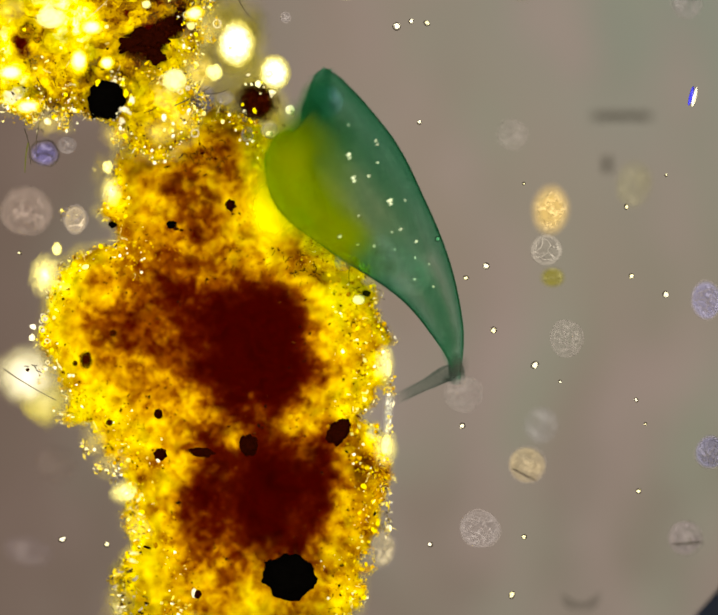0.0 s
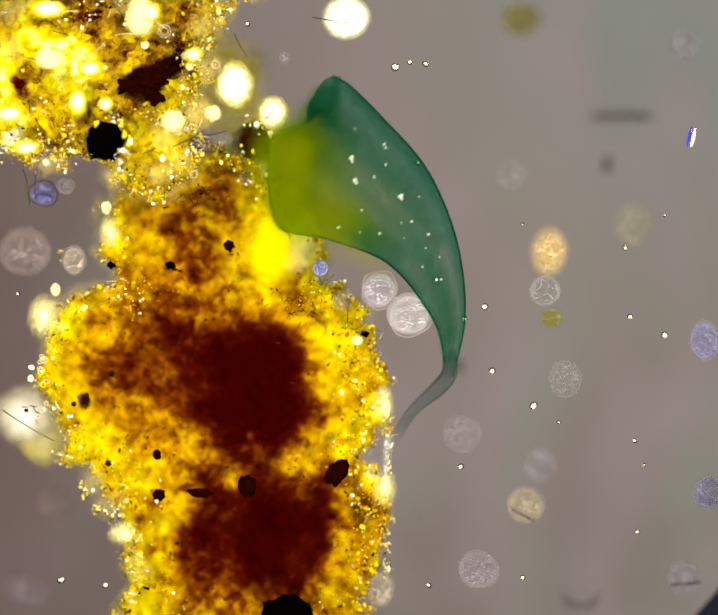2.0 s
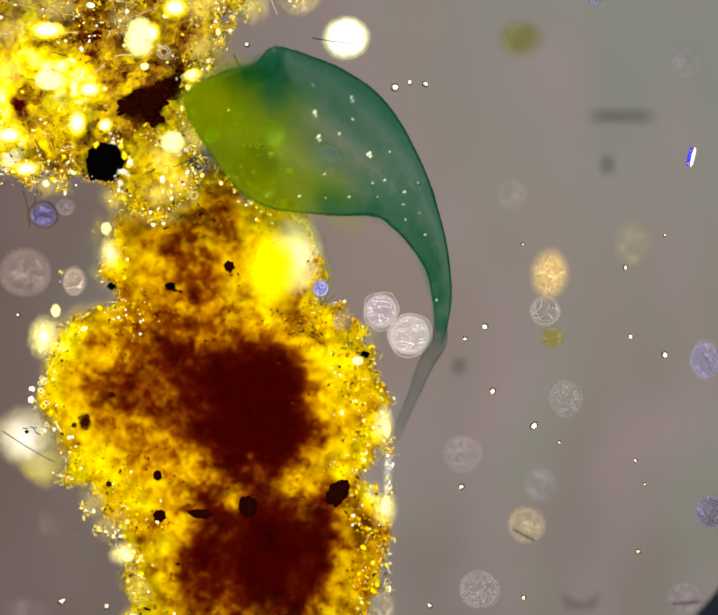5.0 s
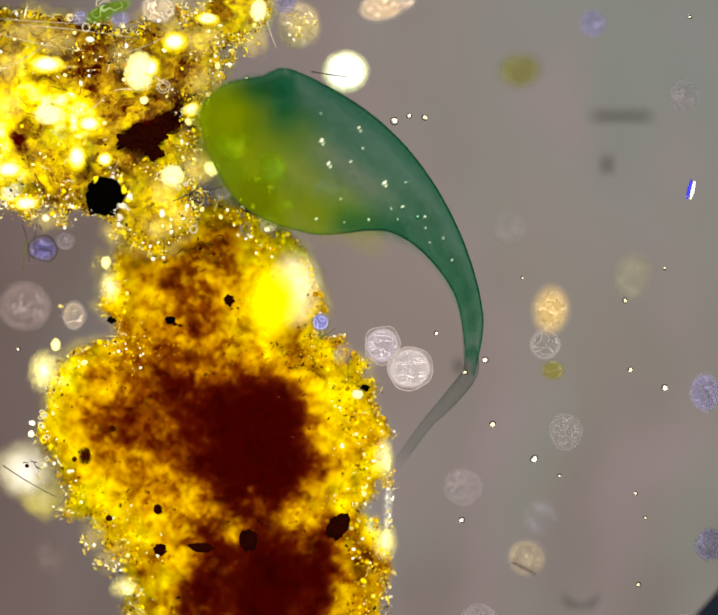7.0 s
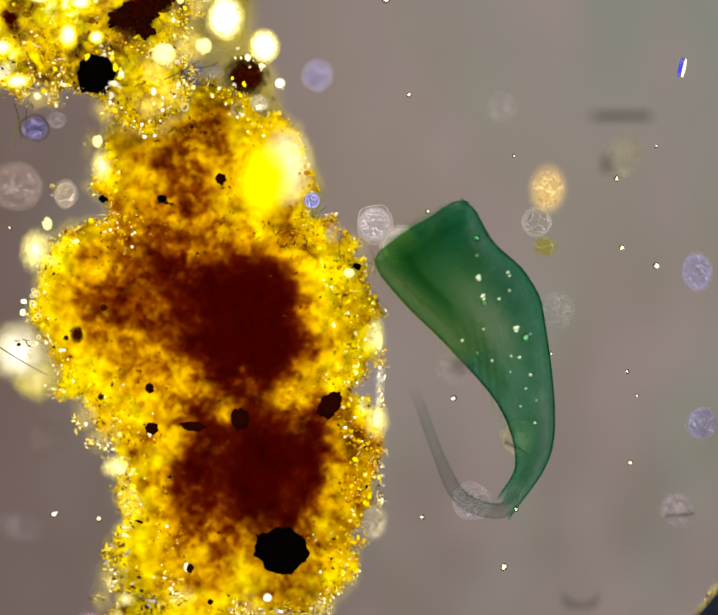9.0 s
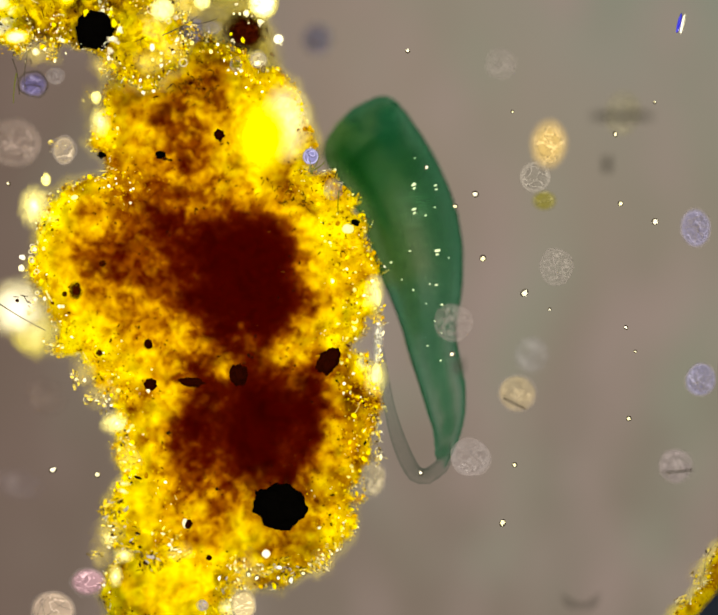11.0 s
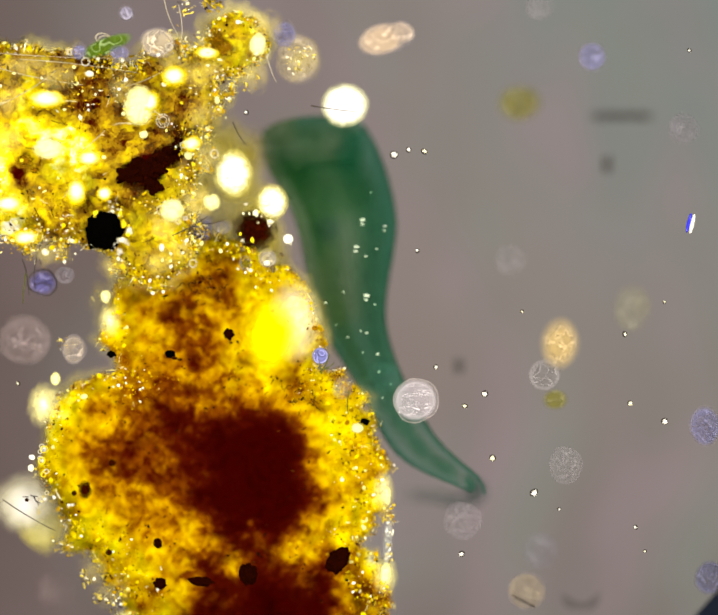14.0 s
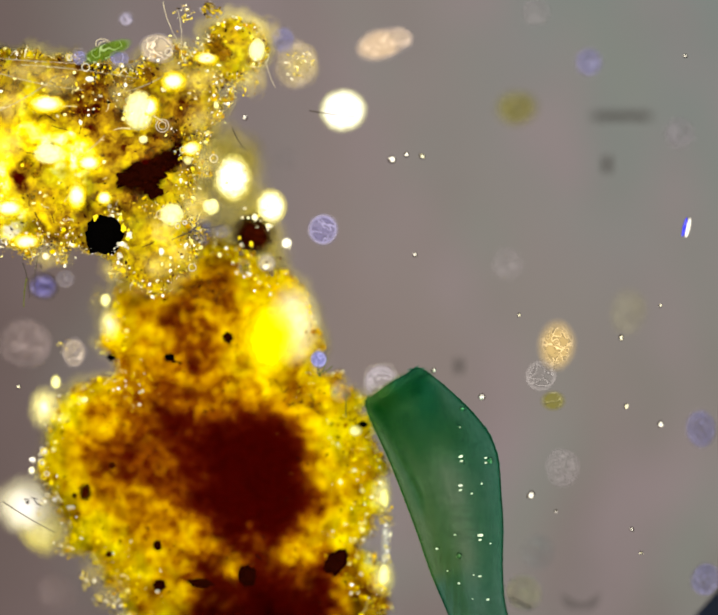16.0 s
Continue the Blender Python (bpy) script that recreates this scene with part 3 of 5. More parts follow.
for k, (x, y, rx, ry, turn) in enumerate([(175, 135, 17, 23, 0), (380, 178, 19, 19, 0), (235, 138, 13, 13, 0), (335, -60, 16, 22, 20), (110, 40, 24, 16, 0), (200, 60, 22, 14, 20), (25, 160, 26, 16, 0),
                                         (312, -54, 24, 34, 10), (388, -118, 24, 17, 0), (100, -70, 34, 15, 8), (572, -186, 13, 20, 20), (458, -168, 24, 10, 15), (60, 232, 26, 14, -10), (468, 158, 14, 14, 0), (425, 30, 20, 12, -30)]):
    lump("bright_inclusion", x, y, 0.035, rx * 1.3, ry * 1.3, 8, turn, 0.5, (HOT_GLOW, SOFT_GLARE, HOT_GLOW)[k % 3], upper, "white inclusion, its overexposed glare painted in", 240 + k)

for k, (x, y, rx, ry, turn) in enumerate([(292, 98, 40, 24, -15), (330, 82, 36, 30, 20), (368, 58, 30, 20, -30), (338, 122, 26, 20, 40), (395, 30, 12, 16, 0), (62, 66, 22, 18, 0), (82, 88, 13, 11, 0), (432, 2, 9, 6, 0), (496, -176, 34, 26, 30), (478, -196, 22, 20, 0)]):
    lump("dark_inclusion", x, y, 0.012, rx * 0.78, ry * 0.7, 12, turn, 0.75, BROWN if k < 5 or k == 7 else RUST, upper, "ragged dark red-brown inclusion", 270 + k)

for k, (x, y, rx, ry, turn) in enumerate([(316, 98, 54, 36, -30), (358, 66, 44, 28, -35)]):
    lump("dark_inclusion", x, y, 0.006, rx, ry, 10, turn, 0.4, SOFT_BROWN, upper, "soft dark red-brown inclusion", 290 + k)

for k, (x, y, rx, ry, base) in enumerate([(232, 220, 42, 41, 0.04), (629, 1258, 55, 48, -0.03)]):
    ob = lump("black_mineral_grain", x, y, base, rx, ry, 34, 10, 0.24, BLACK, None, "", 70 + 5 * k)
    tagged(ob, "opaque black mineral grain lodged in the clump", "mineral grain", "black mineral grains")
tagged(lump("brown_mineral_grain", 558, 222, -0.07, 46, 46, 14, 20, 0.45, SOFT_BROWN, None, "", 77), "dark red-brown mineral grain beside the clumps", "mineral grain")

# Blurred yellow glow between the clumps, painted as see-through wisps.
for k, (x, y, z, rx, ry) in enumerate([(470, 235, -0.12, 110, 90), (400, 190, -0.12, 80, 70), (510, 130, -0.12, 80, 100), (480, 40, -0.12, 80, 80), (580, 260, -0.14, 80, 66), (430, 130, -0.1, 90, 80), (360, 300, -0.1, 90, 60), (470, 290, -0.1, 90, 60), (560, 190, -0.13, 70, 90), (430, -20, -0.1, 70, 80), (600, 320, -0.15, 60, 70), (540, 60, -0.13, 60, 70)]):
    ob = lump("slime_wisp", x, y, z, rx, ry, 12, 20 * k, 0.2, HAZE, None, "", 500 + k)
    ob.location = spot(x, y, z - 0.1)
    tagged(ob, "dull olive-yellow haze between the clumps, painted as a wisp", "slime", "slime wisps")

# Bright haze beside the black grain, painted in the same way.
for k, (x, y, rx, ry) in enumerate([(372, 205, 56, 48), (430, 165, 44, 52), (400, 255, 50, 38)]):
    ob = lump("slime_wisp", x, y, 0.0, rx, ry, 8, 30 * k, 0.25, CREAM_HAZE, None, "", 520 + k)
    tagged(ob, "bright cream haze beside the black grain, painted as a wisp", "slime", "slime wisps")

PALE_HAZE = soft("pale_haze", (0.4, 0.31, 0.05), (0.76, 0.66, 0.24), 3.5, -0.4, 0.68, 1.9)
for k, (x, y, rx, ry) in enumerate([(60, -145, 70, 34), (130, -118, 60, 36), (385, -150, 46, 40), (270, -95, 46, 34), (590, -225, 40, 44), (430, 150, 40, 46), (110, 265, 46, 34), (250, 292, 40, 34), (350, 290, 44, 36), (30, -70, 50, 40), (560, -120, 46, 36), (450, -30, 46, 50), (20, 20, 34, 40), (460, 60, 44, 40), (440, -120, 60, 50), (663, -151, 50, 52), (258, 1310, 36, 56), (236, 1364, 40, 24), (560, 1396, 62, 34), (722, 1384, 36, 34), (300, 1150, 26, 60), (408, 1360, 42, 30), (545, 1446, 40, 44), (1548, 1410, 30, 40), (205, 960, 50, 30), (240, 1010, 40, 50)]):
    ob = lump("slime_wisp", x, y, 0.03 if y < 500 else -0.05, rx, ry, 6, 25 * k, 0.25, PALE_HAZE, None, "", 540 + k)
    tagged(ob, "pale beige see-through wisp over the clump", "slime", "slime wisps")

rng = random.Random(31)
for k in range(60):
    x, y = rng.uniform(-40, 640), rng.uniform(-240, 330)
    if upper_depth(x, y) < -0.2 or math.hypot(x - 232, y - 220) < 62 or math.hypot(x - 325, y - 88) < 75:
        continue
    r = rng.choice((2, 2.5, 3, 3.5, 4, 5, 7))
    lump("droplet", x, y, rng.uniform(0.01, 0.05), r * (1.6 if r > 6 else 1), r * rng.uniform(0.8, 1.5), min(r, 6), rng.uniform(0, 180), 0.6, (CREAM, SOFT_GLARE, LEMON, SOFT_GLARE)[k % 4] if r < 6 else (YELLOW_GLOW, SOFT_GLARE)[k % 2], upper, "tiny droplet, mostly painted pale for glare", k, 2)

for k in range(26):
    a, far = rng.gauss(0.2, 1.0), rng.uniform(44, 62)
    r = rng.choice((2, 2.5, 3, 4, 6))
    lump("droplet", 232 + far * math.cos(a) * 1.05, 220 + far * math.sin(a) * (-0.9 if k % 2 else 0.5), 0.05, r, r * rng.uniform(0.8, 1.5), min(r, 5), 0, 0.6, (CREAM, GLASS, LEMON)[k % 3], upper, "tiny droplet, mostly painted pale for glare", 400 + k, 2)

for k in range(46):
    x, y = rng.uniform(-30, 620), rng.uniform(-240, 320)
    if not -0.15 < upper_depth(x, y) < 0.5 or math.hypot(x - 232, y - 220) < 62:
        continue
    r = rng.choice((4, 5, 6, 8, 11, 14))
    bm = bmesh.new()
    ring_bm(bm, r, r * rng.uniform(0.8, 1.2), rng.uniform(0.7, 1.2), 24, 5)
    if k % 2:
        ring_bm(bm, r * 0.6, r * 0.6, 0.7, 18, 5)
    ob = part("bubble", bm, (GLASS, GLASS, DARK_GLASS)[k % 3], upper, "tiny ringed glassy bubble")
    ob.location = spot(x, y, 0.045)

# a row of ringed bubbles and pearls down the main clump's rim
for k, (x, y, r, skin) in enumerate([(94, 690, 5, GLASS), (99, 697, 8, LEMON), (90, 702, 4, GLASS), (93, 722, 7, LEMON), (90, 716, 5, GLASS), (103, 745, 5, GLASS), (97, 752, 5, LEMON), (92, 762, 4, DARK_GLASS), (96, 776, 5, DARK_GLASS), (99, 806, 5, GLASS), (104, 792, 4, GLASS)]):
    bm = bmesh.new()
    ring_bm(bm, r, r * (0.8 + 0.1 * (k % 4)), 1.1, 20, 5)
    ob = part("bubble", bm, skin, floc, "tiny ringed glassy bubble")
    ob.location = spot(x, y, 0.01)
for k, (x, y, rx, ry) in enumerate([(72, 714, 8, 6), (70, 738, 7, 8), (99, 697, 5, 5), (94, 722, 4, 4), (99, 806, 3, 3)]):
    lump("droplet", x, y, 0.0, rx, ry, 4, 15, 0.3, (WHITE, CREAM)[k % 2], floc, "tiny droplet, mostly painted pale for glare", 700 + k, 2)
for k, (x, y, rx, ry) in enumerate([(164, 794, 7, 7), (239, 923, 9, 8), (247, 728, 9, 9), (60, 808, 4, 4), (385, 500, 8, 4), (396, 503, 6, 4)]):
    lump("dark_inclusion", x, y, -0.02, rx, ry, 5, 0, 0.4, SOFT_BROWN if rx > 5 else BROWN, floc, "small dark brown inclusion", 720 + k, 3)

# droplets about the brown grain, their glints painted as pale colour
for k in range(30):
    a, far = rng.uniform(0, 6.28), rng.uniform(30, 95)
    x, y, r = 578 + far * 0.7 * math.cos(a), 235 + far * math.sin(a), rng.choice((2, 2.5, 3, 4, 6))
    lump("droplet", x, y, rng.uniform(-0.01, 0.02), r, r * rng.uniform(0.8, 1.5), min(r, 5), 20 * k, 0.6, (CREAM, GLASS, LEMON, DARK_GLASS)[k % 4], upper, "tiny droplet, mostly painted pale for glare", 450 + k, 2)

# short dark fibres matted on the clump
rng = random.Random(77)
FIBRE = plain("brown_fibre", (0.012, 0.003, 0.0006), (0.07, 0.022, 0.002), 60, 0.8, 0.05)
for x0, y0, wx, wy, count, long, z, owner, skins in ((100, -60, 170, 90, 20, 50, 0.035, upper, (FIBRE, FIBRE, PALE_FIBRE)), (330, 60, 120, 150, 16, 36, 0.035, upper, (FIBRE, FIBRE, PALE_FIBRE)), (60, 180, 120, 60, 12, 34, 0.035, upper, (FIBRE, PALE_FIBRE)), (455, 352, 60, 42, 30, 16, -0.03, floc, (FIBRE,)), (650, 592, 60, 36, 30, 15, -0.03, floc, (FIBRE,)), (770, 690, 40, 70, 10, 14, -0.03, floc, (FIBRE,))):
    for k in range(count):
        x, y, a = rng.gauss(x0, wx * 0.6), rng.gauss(y0, wy * 0.6), rng.uniform(0, 3.14)
        if (floc_depth if owner is floc else upper_depth)(x, y) < 0.0 or math.hypot(x - 232, y - 220) < 55:
            continue
        length, bend = rng.uniform(8, long), rng.uniform(-0.9, 0.9) * (1.0 if owner is floc else 0.35)
        pts = []
        for i in range(7):
            u = i / 6 - 0.5
            w = bend * (0.25 - u * u) * length * 2
            pts.append(spot(x + u * length * math.cos(a) - w * math.sin(a), y + u * length * math.sin(a) + w * math.cos(a), z))
        bm = bmesh.new()
        strand(bm, pts, rng.uniform(0.9, 1.6), 0.7, 4)
        part("fibre", bm, skins[k % len(skins)], owner, "short curved fibre")

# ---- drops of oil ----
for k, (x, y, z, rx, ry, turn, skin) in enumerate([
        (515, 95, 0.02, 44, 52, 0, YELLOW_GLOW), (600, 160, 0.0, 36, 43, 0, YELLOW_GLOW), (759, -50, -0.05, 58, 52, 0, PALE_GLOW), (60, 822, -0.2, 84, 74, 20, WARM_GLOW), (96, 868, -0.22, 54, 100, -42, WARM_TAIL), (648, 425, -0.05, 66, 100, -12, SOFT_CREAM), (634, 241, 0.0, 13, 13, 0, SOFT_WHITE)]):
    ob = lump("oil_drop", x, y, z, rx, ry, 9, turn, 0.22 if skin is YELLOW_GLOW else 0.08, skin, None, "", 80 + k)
    tagged(ob, "cream-white oil drop floating in the water, its glare painted in", "oil drop", "oil drops")


# ---- the ciliate ----
POSTURES = {}


def posture(t, back, front, belly, stalk):
    """The ciliate's outline traced in the camera's view at t seconds: along the back from tail to crown, over the
    front, down the belly, and the stalk's line.
    """
    POSTURES[t] = [[eyepiece(t, *p) for p in line] for line in (back, [back[-1], *front, belly[0]], belly, stalk)]


posture(0.0, [(1005, 835), (1012, 720), (985, 580), (930, 440), (850, 290), (715, 152)], [(664, 225), (652, 275), (605, 298)], [(578, 360), (610, 460), (720, 550), (870, 650), (955, 750), (990, 810)], [(980, 815), (930, 840), (870, 870)])
posture(0.5, [(1005, 840), (1015, 720), (990, 570), (920, 410), (843, 274), (728, 157)], [(680, 230), (640, 285)], [(592, 370), (600, 460), (700, 530), (850, 640), (950, 730), (995, 825)], [(985, 825), (930, 845), (865, 890)])
posture(1.0, [(1003, 858), (1018, 740), (995, 560), (930, 410), (850, 260), (735, 165)], [(680, 250), (625, 320)], [(607, 380), (612, 490), (700, 540), (870, 640), (955, 740), (990, 840)], [(980, 845), (930, 880), (865, 940)])
posture(1.5, [(995, 855), (1012, 740), (985, 560), (920, 400), (850, 280), (740, 172)], [(660, 240), (620, 310)], [(612, 370), (617, 480), (720, 530), (860, 610), (945, 720), (975, 820)], [(960, 860), (920, 905), (865, 960)])
posture(2.0, [(990, 830), (1017, 690), (1000, 530), (940, 380), (850, 270), (735, 168)], [(677, 222), (664, 270), (615, 284)], [(586, 340), (605, 490), (720, 525), (850, 580), (945, 700), (972, 800)], [(955, 850), (900, 900), (862, 960)])
posture(2.5, [(985, 825), (1012, 700), (995, 540), (925, 378), (824, 268), (703, 190)], [(668, 235), (648, 292), (582, 318)], [(531, 375), (610, 525), (740, 545), (850, 570), (940, 680), (965, 800)], [(950, 840), (895, 890), (862, 950)])
posture(3.0, [(980, 810), (1005, 690), (985, 530), (920, 380), (810, 250), (680, 175)], [(634, 215), (612, 260), (560, 264), (512, 276)], [(486, 318), (570, 490), (720, 535), (850, 565), (945, 680), (960, 780)], [(945, 830), (895, 890), (862, 950)])
posture(3.5, [(970, 800), (998, 660), (970, 510), (900, 370), (800, 235), (660, 150)], [(608, 184), (580, 212), (530, 212), (475, 234)], [(452, 285), (560, 465), (710, 515), (850, 555), (945, 660), (955, 770)], [(935, 830), (895, 880), (862, 950)])
posture(4.0, [(965, 790), (985, 650), (960, 500), (890, 330), (790, 200), (635, 122)], [(577, 160), (512, 178), (455, 193)], [(425, 240), (540, 440), (690, 490), (830, 520), (930, 640), (950, 760)], [(930, 810), (890, 870), (858, 950)])
posture(6.5, [(975, 770), (1000, 640), (970, 470), (890, 300), (770, 190), (600, 130)], [(540, 160), (450, 190)], [(395, 290), (520, 460), (680, 488), (840, 480), (950, 590), (960, 740)], [(940, 820), (900, 920), (862, 1010)])
posture(7.0, [(1035, 830), (1055, 690), (1010, 520), (920, 360), (800, 240), (640, 152)], [(570, 165), (480, 190)], [(437, 270), (520, 440), (680, 510), (860, 510), (985, 630), (1020, 790)], [(985, 870), (930, 930), (865, 1020)])
posture(7.5, [(1150, 945), (1170, 810), (1120, 660), (1010, 470), (890, 360), (780, 250)], [(700, 300), (620, 305)], [(560, 370), (640, 560), (780, 615), (930, 640), (1070, 730), (1125, 900)], [(1080, 965), (1010, 980), (930, 990)])
posture(8.0, [(1180, 1115), (1222, 960), (1170, 760), (1080, 580), (1000, 460), (915, 365)], [(830, 415), (740, 440)], [(668, 510), (740, 660), (870, 710), (1020, 790), (1160, 920), (1172, 1080)], [(1110, 1105), (1040, 1080), (980, 1025)])
posture(8.5, [(1150, 1240), (1230, 1070), (1195, 880), (1130, 680), (1070, 600), (997, 512)], [(900, 560), (800, 600)], [(762, 660), (870, 780), (1000, 890), (1110, 970), (1160, 1090), (1110, 1200)], [(1050, 1200), (980, 1110), (890, 1010)])
posture(9.0, [(1110, 1140), (1208, 970), (1190, 700), (1150, 600), (1080, 530), (1015, 440)], [(930, 480), (860, 525)], [(820, 575), (880, 660), (980, 760), (1090, 890), (1125, 1010), (1085, 1090)], [(1010, 1090), (960, 1000), (905, 850)])
posture(9.2, [(1090, 1120), (1190, 950), (1180, 700), (1150, 590), (1090, 520), (1025, 430)], [(940, 470), (880, 500)], [(838, 540), (890, 640), (985, 740), (1085, 880), (1115, 1000), (1070, 1080)], [(1000, 1075), (945, 960), (870, 740)])
posture(11.3, [(985, 1010), (1015, 900), (985, 700), (995, 500), (945, 330), (855, 195)], [(780, 190), (720, 240)], [(700, 310), (770, 420), (815, 560), (870, 720), (920, 870), (965, 990)], [(930, 1020), (880, 930), (850, 720)])
posture(11.5, [(1010, 1005), (1028, 900), (985, 720), (975, 480), (940, 330), (860, 195)], [(790, 175), (710, 220)], [(675, 290), (760, 400), (810, 540), (870, 720), (940, 870), (990, 985)], [(950, 1010), (900, 930), (875, 720)])
posture(12.0, [(1015, 1070), (1035, 1000), (950, 790), (922, 540), (895, 380), (810, 200)], [(750, 172), (680, 215)], [(638, 272), (706, 440), (788, 680), (866, 840), (950, 960), (1000, 1030)], [(960, 1060), (910, 960), (870, 840)])
posture(12.5, [(1040, 1062), (1060, 990), (930, 800), (862, 600), (855, 380), (760, 190)], [(690, 150), (610, 180)], [(582, 235), (640, 390), (676, 580), (758, 735), (890, 892), (1005, 1025)], [(990, 1040), (940, 990), (915, 930)])
posture(13.0, [(1055, 1120), (1065, 1060), (960, 960), (840, 720), (842, 480), (740, 290)], [(640, 245), (570, 290)], [(560, 370), (650, 480), (680, 680), (760, 830), (868, 985), (1022, 1088)], [(1010, 1125), (950, 1120), (880, 1102)])
posture(13.5, [(1060, 1095), (1045, 1048), (942, 985), (862, 890), (838, 720), (845, 460), (750, 300)], [(640, 240), (560, 290)], [(550, 370), (645, 480), (680, 680), (770, 840), (865, 992), (1036, 1085)], [(1010, 1110), (950, 1095), (870, 1095)])
posture(14.0, [(1060, 1090), (1050, 1050), (940, 940), (845, 720), (865, 480), (800, 290)], [(700, 262), (590, 285)], [(575, 350), (645, 490), (690, 690), (780, 850), (872, 1002), (1036, 1084)], [(1010, 1110), (950, 1100), (880, 1095)])
posture(14.5, [(1080, 1150), (1085, 1115), (970, 1000), (870, 780), (890, 530), (830, 355)], [(740, 340), (650, 350)], [(610, 385), (650, 550), (700, 720), (780, 880), (880, 1040), (1048, 1155)], [(1030, 1140), (1000, 1108), (970, 1068)])
posture(15.0, [(1112, 1265), (1112, 1200), (1012, 1135), (957, 930), (968, 730), (870, 515)], [(790, 512), (710, 540)], [(668, 590), (720, 760), (792, 938), (886, 1112), (1000, 1214), (1092, 1262)], [(1065, 1232), (1030, 1196), (1000, 1158)])
posture(15.5, [(1230, 1560), (1180, 1440), (1080, 1250), (1025, 1080), (1030, 870), (885, 680)], [(800, 690), (740, 730)], [(715, 770), (780, 880), (850, 1040), (920, 1180), (1040, 1400), (1200, 1540)], [(1185, 1500), (1135, 1420), (1090, 1340)])
posture(16.0, [(1270, 1700), (1200, 1540), (1110, 1340), (1100, 1110), (1072, 950), (935, 812)], [(880, 820), (820, 860)], [(800, 890), (855, 1020), (905, 1150), (960, 1300), (1060, 1500), (1240, 1680)], [(1225, 1620), (1175, 1520), (1130, 1430)])


def smooth_chain(points):
    """A dense smooth curve through the given points: 24 steps from each to the next."""
    p = [np.array(q, float) for q in points]
    p = [2 * p[0] - p[1], *p, 2 * p[-1] - p[-2]]
    dense = []
    for a, b, c, d in zip(p, p[1:], p[2:], p[3:]):
        for k in range(24):
            u = k / 24
            dense.append(0.5 * (2 * b + (c - a) * u + (2 * a - 5 * b + 4 * c - d) * u * u + (3 * b - a - 3 * c + d) * u ** 3))
    return np.array([*dense, p[-2]])


def even_steps(dense, count):
    """count points at even steps along a dense curve."""
    run = np.concatenate([[0], np.cumsum(np.linalg.norm(np.diff(dense, axis=0), axis=1))])
    at = np.linspace(0, run[-1], count)
    return np.stack([np.interp(at, run, dense[:, 0]), np.interp(at, run, dense[:, 1])], axis=1)


def outline(back, front, belly, stalk):
    """The back, the front, the belly and the stalk, each as points at even steps."""
    chain = smooth_chain([*back, *front[1:-1], *belly])
    a, b = 24 * (len(back) - 1), 24 * (len(back) + len(front) - 2)
    return [even_steps(chain[:a + 1], 61), even_steps(chain[a:b + 1], 31), even_steps(chain[b:], 61), even_steps(smooth_chain(stalk), 41)]


def pigment_skin(name, hue, profile, turbid=0.0, flesh=(0.02, 0.1, 0.06)):
    """A see-through, slightly cloudy skin that filters what lies below it; hue: the light that one layer lets pass; the piece's own colour gives its strength."""
    n = Nodes(name)
    q = n.add("SeparateXYZ", i0=n.add("VectorMath", props={"operation": "MULTIPLY_ADD"}, i0=n.add("TexCoord", out=0), i1=(2, 2, 0), i2=(-1, -1, 0))).node
    p = n.add("VectorMath", props={"operation": "ADD"}, i0=place_of(n), i1=n.add("VectorMath", props={"operation": "SCALE"}, i0=(7.3, 3.1, 0), Scale=n.add("ObjectInfo", out="Random")))
    tone = n.add("SeparateXYZ", i0=n.add("ObjectInfo", out="Color")).node
    d = profile(n, q.outputs[0], q.outputs[1], n.add("SeparateXYZ", i0=place_of(n)).node.outputs[1], tone.outputs)
    stripes = n.noise(1.0, 2, 0.5, n.add("VectorMath", props={"operation": "MULTIPLY"}, i0=p, i1=(8, 130, 1)))
    d = n.math("MULTIPLY", d, n.math("ADD", n.span(n.noise(70.0, 4, 0.65, p), 0.25, 0.75, 0.86, 1.14), n.span(stripes, 0.35, 0.65, -0.08, 0.08)))
    c = n.add("CombineXYZ", X=n.math("POWER", hue[0], d), Y=n.math("POWER", hue[1], d), Z=n.math("POWER", hue[2], d))
    cloudy = n.math("SUBTRACT", 1.0, n.math("POWER", 2.718, n.math("MULTIPLY", d, -turbid)))
    return n.end(n.blend(cloudy, n.add("BsdfTransparent", Color=c), n.add("BsdfDiffuse", Color=flesh, Normal=n.add("CombineXYZ", X=0.0, Y=0.0, Z=1.0))))


def hump(n, u, wide=1.0):
    """One in the middle, smoothly nothing at u = 1 / wide."""
    k = n.math("SUBTRACT", 1.0, n.math("MULTIPLY", n.math("MULTIPLY", u, u), wide * wide), clamp=True)
    return n.math("MULTIPLY", k, k)


def shell_profile(n, qx, qy, inward, tone):
    """Dense at the rim with a fine dark line, thinner inwards."""
    wall = n.math("MULTIPLY", n.math("SUBTRACT", 1.0, qy), 0.5, clamp=True)
    wall = n.math("MULTIPLY", n.math("MULTIPLY", wall, wall), tone[0])
    line = n.math("MULTIPLY", n.span(inward, 0.0012, 0.0052, 1.0, 0.0), tone[1])
    return n.math("MULTIPLY", hump(n, qx), n.math("ADD", wall, line))


def heart_profile(n, qx, qy, inward, tone):
    r = n.math("SQRT", n.math("ADD", n.math("MULTIPLY", qx, qx), n.math("MULTIPLY", qy, qy)))
    return n.math("MULTIPLY", hump(n, r), tone[0])


def fold_profile(n, qx, qy, inward, tone):
    """A soft crease, sharper on its one side."""
    side = n.math("MULTIPLY", n.span(qy, -0.9, -0.55), n.span(qy, -0.55, 0.95, 1.0, 0.0))
    return n.math("MULTIPLY", n.math("MULTIPLY", hump(n, qx), side), tone[0])


